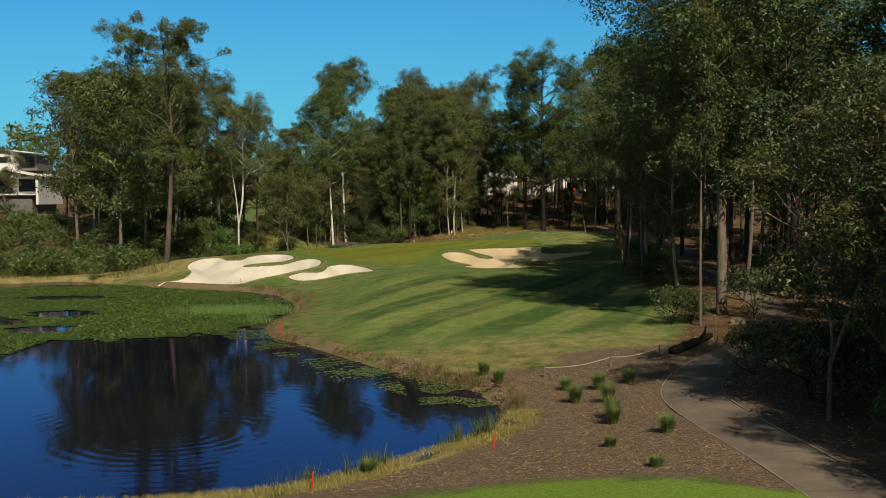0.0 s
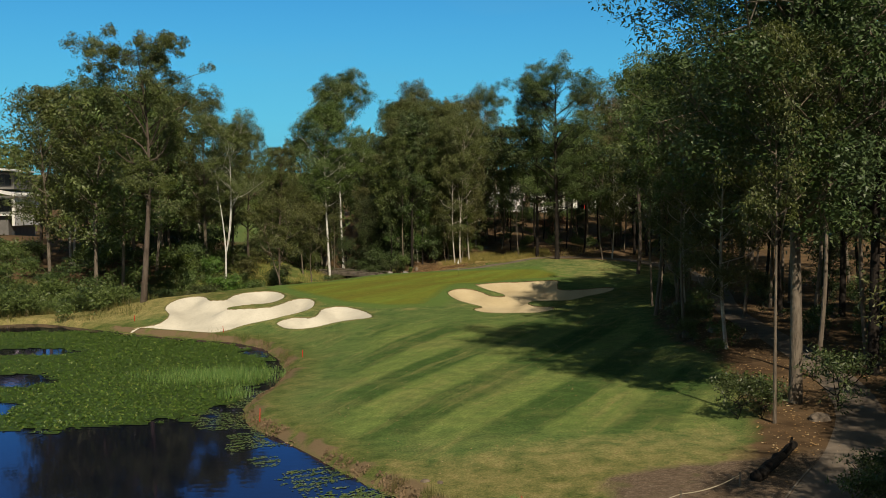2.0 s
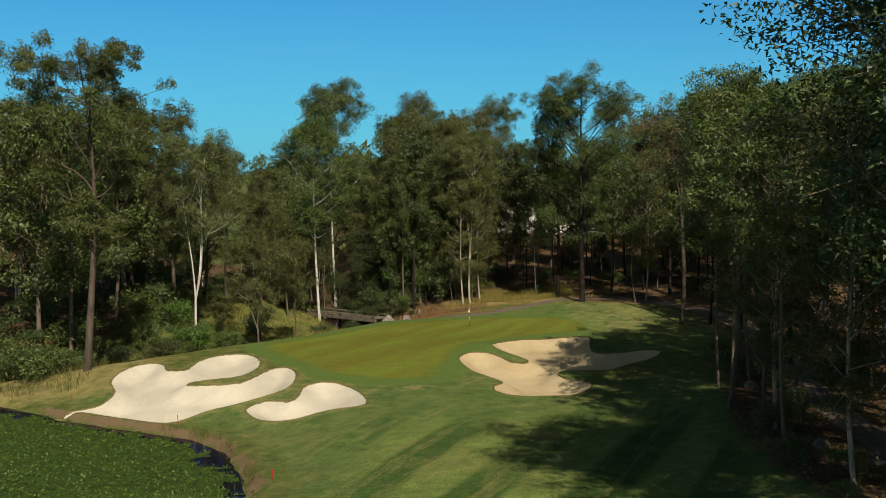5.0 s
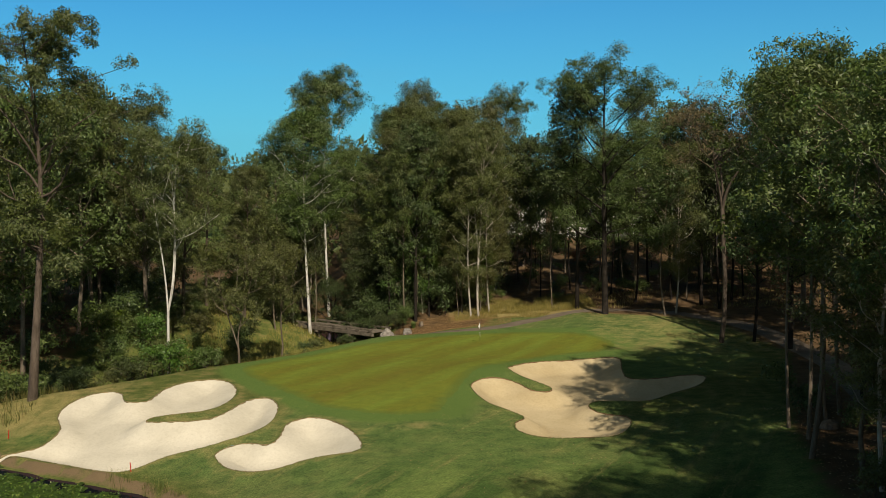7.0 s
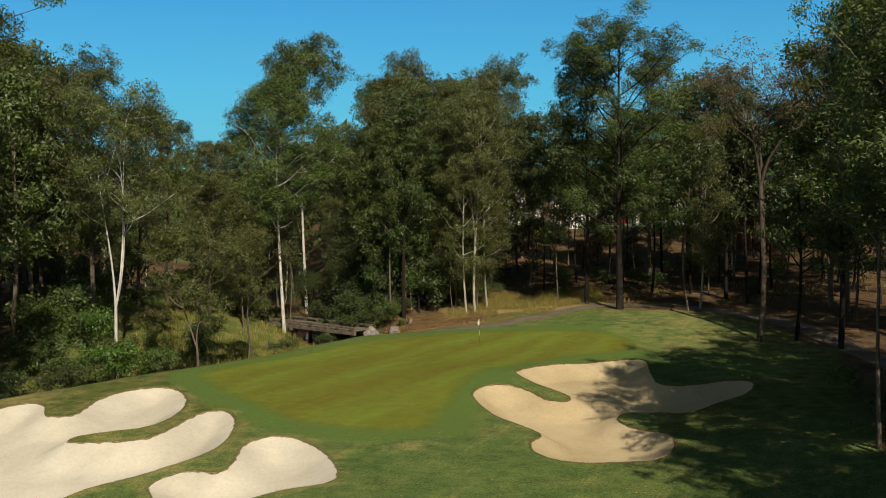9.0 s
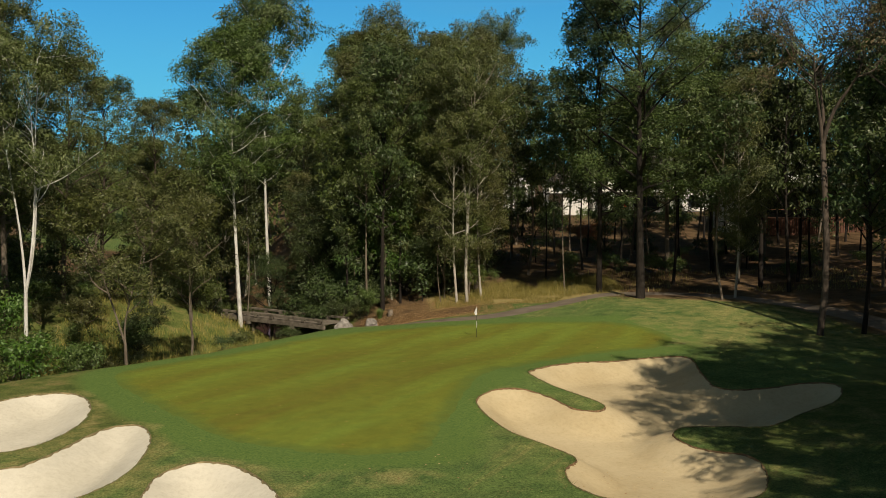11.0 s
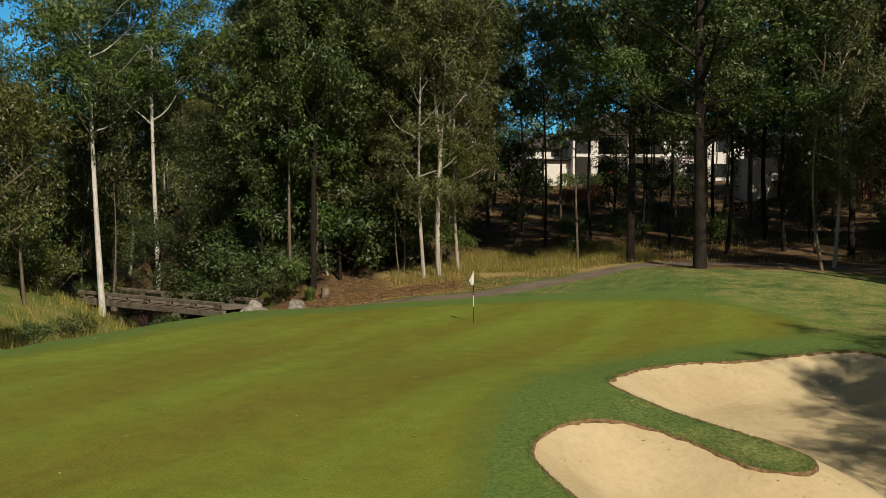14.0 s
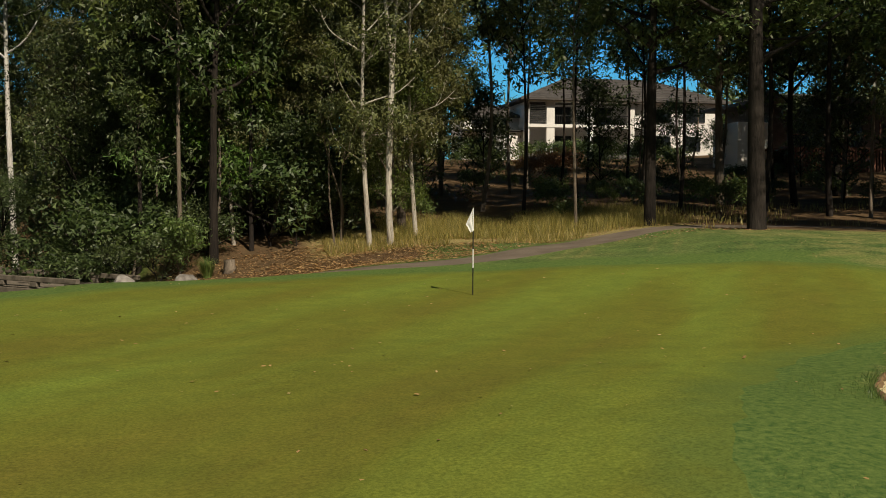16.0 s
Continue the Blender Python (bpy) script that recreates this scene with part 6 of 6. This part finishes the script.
def window(root, x, y, z, w, h, bars=1):
    """A framed pane in a wall that faces the camera's side."""
    frame_ = bmesh.new()
    t = 0.07
    for sx in (-1, 1):
        box(frame_, x + sx * (w - t) / 2, y, z, t, 0.10, h)
    for sz in (-1, 1):
        box(frame_, x, y, z + sz * (h - t) / 2, w - 2 * t, 0.098, t)
    for i in range(bars):
        box(frame_, x - w / 2 + (i + 1) * w / (bars + 1), y, z, 0.05, 0.09, h - 2 * t)
    ob = part("window", frame_, DARKMETAL, root)
    pane = bmesh.new()
    box(pane, x, y + 0.02, z, w - t, 0.02, h - t)
    part("pane", pane, GLASSDARK, ob)
    return ob


def hip_roof(root, x0, x1, y0, y1, z, rise, over=0.7):
    x0, x1, y0, y1 = x0 - over, x1 + over, y0 - over, y1 + over
    d = min(x1 - x0, y1 - y0) / 2
    v = [(x0, y0, z), (x1, y0, z), (x1, y1, z), (x0, y1, z), (x0 + d, (y0 + y1) / 2, z + rise), (x1 - d, (y0 + y1) / 2, z + rise),
         (x0, y0, z - 0.18), (x1, y0, z - 0.18), (x1, y1, z - 0.18), (x0, y1, z - 0.18)]
    f = [(0, 1, 5, 4), (1, 2, 5), (2, 3, 4, 5), (3, 0, 4), (6, 7, 1, 0), (7, 8, 2, 1), (8, 9, 3, 2), (9, 6, 0, 3), (9, 8, 7, 6)]
    roof = mesh_object("roof", v, f, ROOFING, root)
    # courses of tiles on the slope that is seen
    k = 12
    for i in range(k):
        a, b = i / k, (i + 0.93) / k
        q = []
        for s in (a, b):
            q += [(x0 + d * s, y0 + (y1 - y0) / 2 * s, z + rise * s + 0.05), (x1 - d * s, y0 + (y1 - y0) / 2 * s, z + rise * s + 0.05 - 0.035 * (s == b))]
        lo = [(p[0], p[1], p[2] - 0.04) for p in q[:2]]
        mesh_object("tile_course", q + lo, [(0, 1, 3, 2), (4, 5, 1, 0)], ROOFING, roof)
    return roof


def main_house():
    root = new("house")
    root.location = (24, 238, height(33, 237) + 0.5)
    tagged(root, "white two-storey house with columns, balcony and dark hipped roof", "house")
    s = lambda *a, **k: slab(root, *a, **k)
    s("wall", 0, 22, 4.2, 12, -2.4, 5.9, WHITE)
    s("floor_slab", -0.3, 15.5, -0.2, 4.2, 2.85, 3.2, WHITE, "white balcony edge")
    s("terrace", -0.5, 16, -0.4, 4.2, -2.4, 0.0, GREYWALL, "grey terrace base")
    for x, w in ((2.5, 0.9), (7.0, 0.55), (11.6, 0.7)):
        s("column", x - w / 2, x + w / 2, -0.15, 0.45, 0.0, 2.85, WHITE)
        s("column", x - w / 2, x + w / 2, -0.15, 0.45, 3.2, 5.75, WHITE)
    s("wall", 13.2, 22, 0.0, 4.2, -2.4, 5.7, WHITE)
    s("beam", -0.3, 15.4, -0.2, 0.5, 5.6, 5.9, WHITE)
    s("wall", -0.2, 0.2, 0.0, 4.2, 0, 5.6, WHITE)
    for i in range(11):
        s("shutter_slat", 0.35, 2.0, 0.1, 0.16, 3.35 + i * 0.19, 3.47 + i * 0.19, DARKMETAL, "", bevel=0.0)
    for x0, x1 in ((2.95, 6.7), (7.3, 11.25)):
        s("handrail", x0, x1, 0.0, 0.06, 4.15, 4.22, DARKMETAL, "", bevel=0.0)
        for i in range(16):
            x = x0 + (i + 0.5) * (x1 - x0) / 16
            s("baluster", x - 0.015, x + 0.015, 0.015, 0.045, 3.2, 4.15, DARKMETAL, "", bevel=0.0)
    s("parapet", 11.9, 13.2, -0.1, 0.1, 3.2, 4.3, WHITE)
    for x, z, w, h in ((4.6, 1.15, 3.0, 2.2), (9.2, 1.15, 3.2, 2.2), (4.6, 4.4, 2.8, 2.1), (9.2, 4.4, 3.0, 2.1)):
        window(root, x, 4.12, z, w, h, 2)
    for x, z, w, h in ((15.2, 1.3, 1.8, 1.6), (18.6, 1.3, 2.0, 1.6), (15.2, 4.3, 1.8, 1.3), (19.0, 4.3, 2.2, 1.3)):
        window(root, x, -0.06, z, w, h, 1)
    hip_roof(root, -0.3, 22, -0.3, 12, 5.9, 3.0)
    # lower wing with a flat white roof
    s("wall", -6.4, -0.2, 3.0, 10.5, -2.4, 4.2, WHITE)
    s("wall", -4.6, -0.3, 1.4, 3.0, -2.4, 2.4, WHITE)
    s("roof", -7.0, 0.0, 0.9, 3.6, 2.45, 2.62, DARKMETAL, "thin dark flat roof")
    window(root, -1.8, 2.94, 3.4, 1.0, 0.8, 0)
    window(root, -4.9, 2.94, 3.4, 1.2, 0.8, 0)
    hip_roof(root, -6.4, -0.5, 3.0, 10.5, 4.2, 2.0, 0.5)
    return root


main_house()


def garden_chair(x, y, z, turn):
    root = new("garden_chair")
    root.matrix_world = pose(x, y, z, 0, 0, turn)
    tagged(root, "red garden chair on the house terrace", "chair")
    for name, a in (("seat", (0, 0, 0.42, 0.55, 0.5, 0.05)), ("backrest", (0, 0.26, 0.72, 0.55, 0.05, 0.6)), ("leg", (-0.24, -0.2, 0.2, 0.05, 0.05, 0.4)), ("leg", (0.24, -0.2, 0.2, 0.05, 0.05, 0.4)),
                    ("leg", (-0.24, 0.2, 0.2, 0.05, 0.05, 0.4)), ("leg", (0.24, 0.2, 0.2, 0.05, 0.05, 0.4)), ("armrest", (-0.28, 0, 0.62, 0.06, 0.5, 0.05)), ("armrest", (0.28, 0, 0.62, 0.06, 0.5, 0.05))):
        bm = bmesh.new()
        box(bm, *a, 0, 0.012)
        part(name, bm, CHAIRRED, root)
    return root


garden_chair(28.9, 239.2, height(33, 237) + 0.5, 150)


def far_house(x, y, z, label):
    """A white house further up the slope: upper storey over a lower one, low roof."""
    root = new("house")
    root.location = (x, y, z)
    tagged(root, label, "house")
    s = lambda *a, **k: slab(root, *a, **k)
    s("wall", -4, 4, 0, 8, -2, 3.0, WHITE)
    s("wall", -3.2, 3.6, 0.4, 8, 3.0, 6.0, WHITE)
    s("roof", -4.0, 4.4, -0.4, 8.6, 6.0, 6.25, GREYWALL, "flat grey roof")
    for wx, wz in ((-2, 1.4), (1.5, 1.4)):
        window(root, wx, -0.06, wz, 1.6, 1.4)
    for wx in (-1.6, 1.6):
        window(root, wx, 0.34, 4.6, 1.5, 1.2)
    return root


far_house(12.5, 250, 12.6, "white house high up behind the trees")
far_house(62, 252, 13.6, "white house behind the dark timber house")


def dark_house():
    root = new("house")
    z = height(42, 210) + 0.1
    root.location = (36, 210, z)
    tagged(root, "dark timber house with a raised deck and slatted screen", "house")
    s = lambda *a, **k: slab(root, *a, **k)
    s("wall", 4, 22, 5, 14, -1, 6.2, ROOFING, "dark charcoal wall")
    s("roof", 2, 24, 0.5, 15, 6.2, 6.5, ROOFING, "dark flat roof")
    s("deck", 3, 20, 0, 5, 2.0, 2.2, DECKWOOD, "red-brown timber deck")
    for i in range(60):
        s("slat", 3.05 + i * 0.28, 3.22 + i * 0.28, -0.06, -0.02, 0.0, 2.0, DECKWOOD, "", bevel=0.0)
    for i in range(7):
        s("post", 3.0 + i * 2.8, 3.14 + i * 2.8, 0.0, 0.14, 2.2, 4.4, DECKWOOD)
    s("handrail", 3, 20, 0.02, 0.12, 3.15, 3.25, DECKWOOD)
    s("wall", 0.5, 3.6, 4, 9, -1, 4.5, WHITE, "white side wall")
    for i in range(3):
        window(root, 7.0 + i * 4.6, 4.94, 3.6, 2.6, 2.0, 1)
    return root


dark_house()


def slope_house():
    """The modern house on the slope across the pond."""
    root = new("house")
    root.location = (-97.7, 199, 8.3)
    tagged(root, "white modern house with skillion roof, deep balcony and glass rail", "house")
    s = lambda *a, **k: slab(root, *a, **k)
    s("base", 2, 18.5, 0, 12, -2.5, 3.0, GREYWALL, "grey rendered base")
    s("wall", 0, 19, 3.0, 12, 3.0, 6.4, WHITE)
    s("side_wall", 19.4, 19.9, -0.5, 12, 1.0, 6.6, WHITE)
    s("floor_slab", 2, 15.2, -1.0, 3.0, 6.2, 7.6, WHITE, "deep white balcony edge")
    s("deck", 2, 19.4, -0.8, 3.0, 2.8, 3.05, WHITE)
    s("wall", 3, 14.5, 2.0, 12, 7.6, 11.0, WHITE)
    s("wall", 14.5, 18, 4.0, 12, 7.6, 10.6, GREYWALL)
    for x in (10.0, 14.2, 5.4):
        s("post", x, x + 0.25, -0.7, -0.45, 3.05, 6.2, DECKWOOD, "red-brown timber post")
    for i in range(4):
        s("glass_rail", 8.6 + i * 1.65, 10.2 + i * 1.65, -0.75, -0.72, 3.1, 4.2, GLASSDARK, "", bevel=0.0)
    for x, z, w, h in ((6, 4.6, 3, 2.6), (11, 4.6, 3.6, 2.6), (16.4, 4.7, 3.2, 2.4)):
        window(root, x, 2.94, z, w, h, 2)
    window(root, 11.8, 1.94, 9.6, 2.6, 1.1, 0)
    window(root, 16.3, 3.94, 9.2, 2.4, 2.2, 1)
    window(root, 6.4, 1.94, 9.4, 1.6, 1.2, 0)
    # sloping roofs
    for x0, x1, y0, y1, z0, z1, w in ((2, 20.4, -1.2, 12.5, 6.75, 7.3, "low skillion roof"), (2.2, 18.6, 1.2, 12.6, 11.0, 12.2, "upper skillion roof")):
        if w == "low skillion roof":
            v = [(15.2, y0, z1 + 0.2), (x1, y0, z0 - 0.3), (x1, y1, z0 - 0.3), (15.2, y1, z1 + 0.2)]
        else:
            v = [(x0, y0, z1 + 0.6), (x1, y0, z0), (x1, y1, z0), (x0, y1, z1 + 0.6)]
        v += [(a, b, c - 0.22) for a, b, c in v]
        mesh_object("roof", v, [(0, 1, 2, 3), (7, 6, 5, 4), (0, 4, 5, 1), (1, 5, 6, 2), (2, 6, 7, 3), (3, 7, 4, 0)], WHITE, root)["label"] = "white-edged " + w
    return root


slope_house()


# the pattern plants themselves are not part of the place
for root, _ in KINDS.values():
    for ob in (*root.children_recursive, root):
        bpy.data.objects.remove(ob)
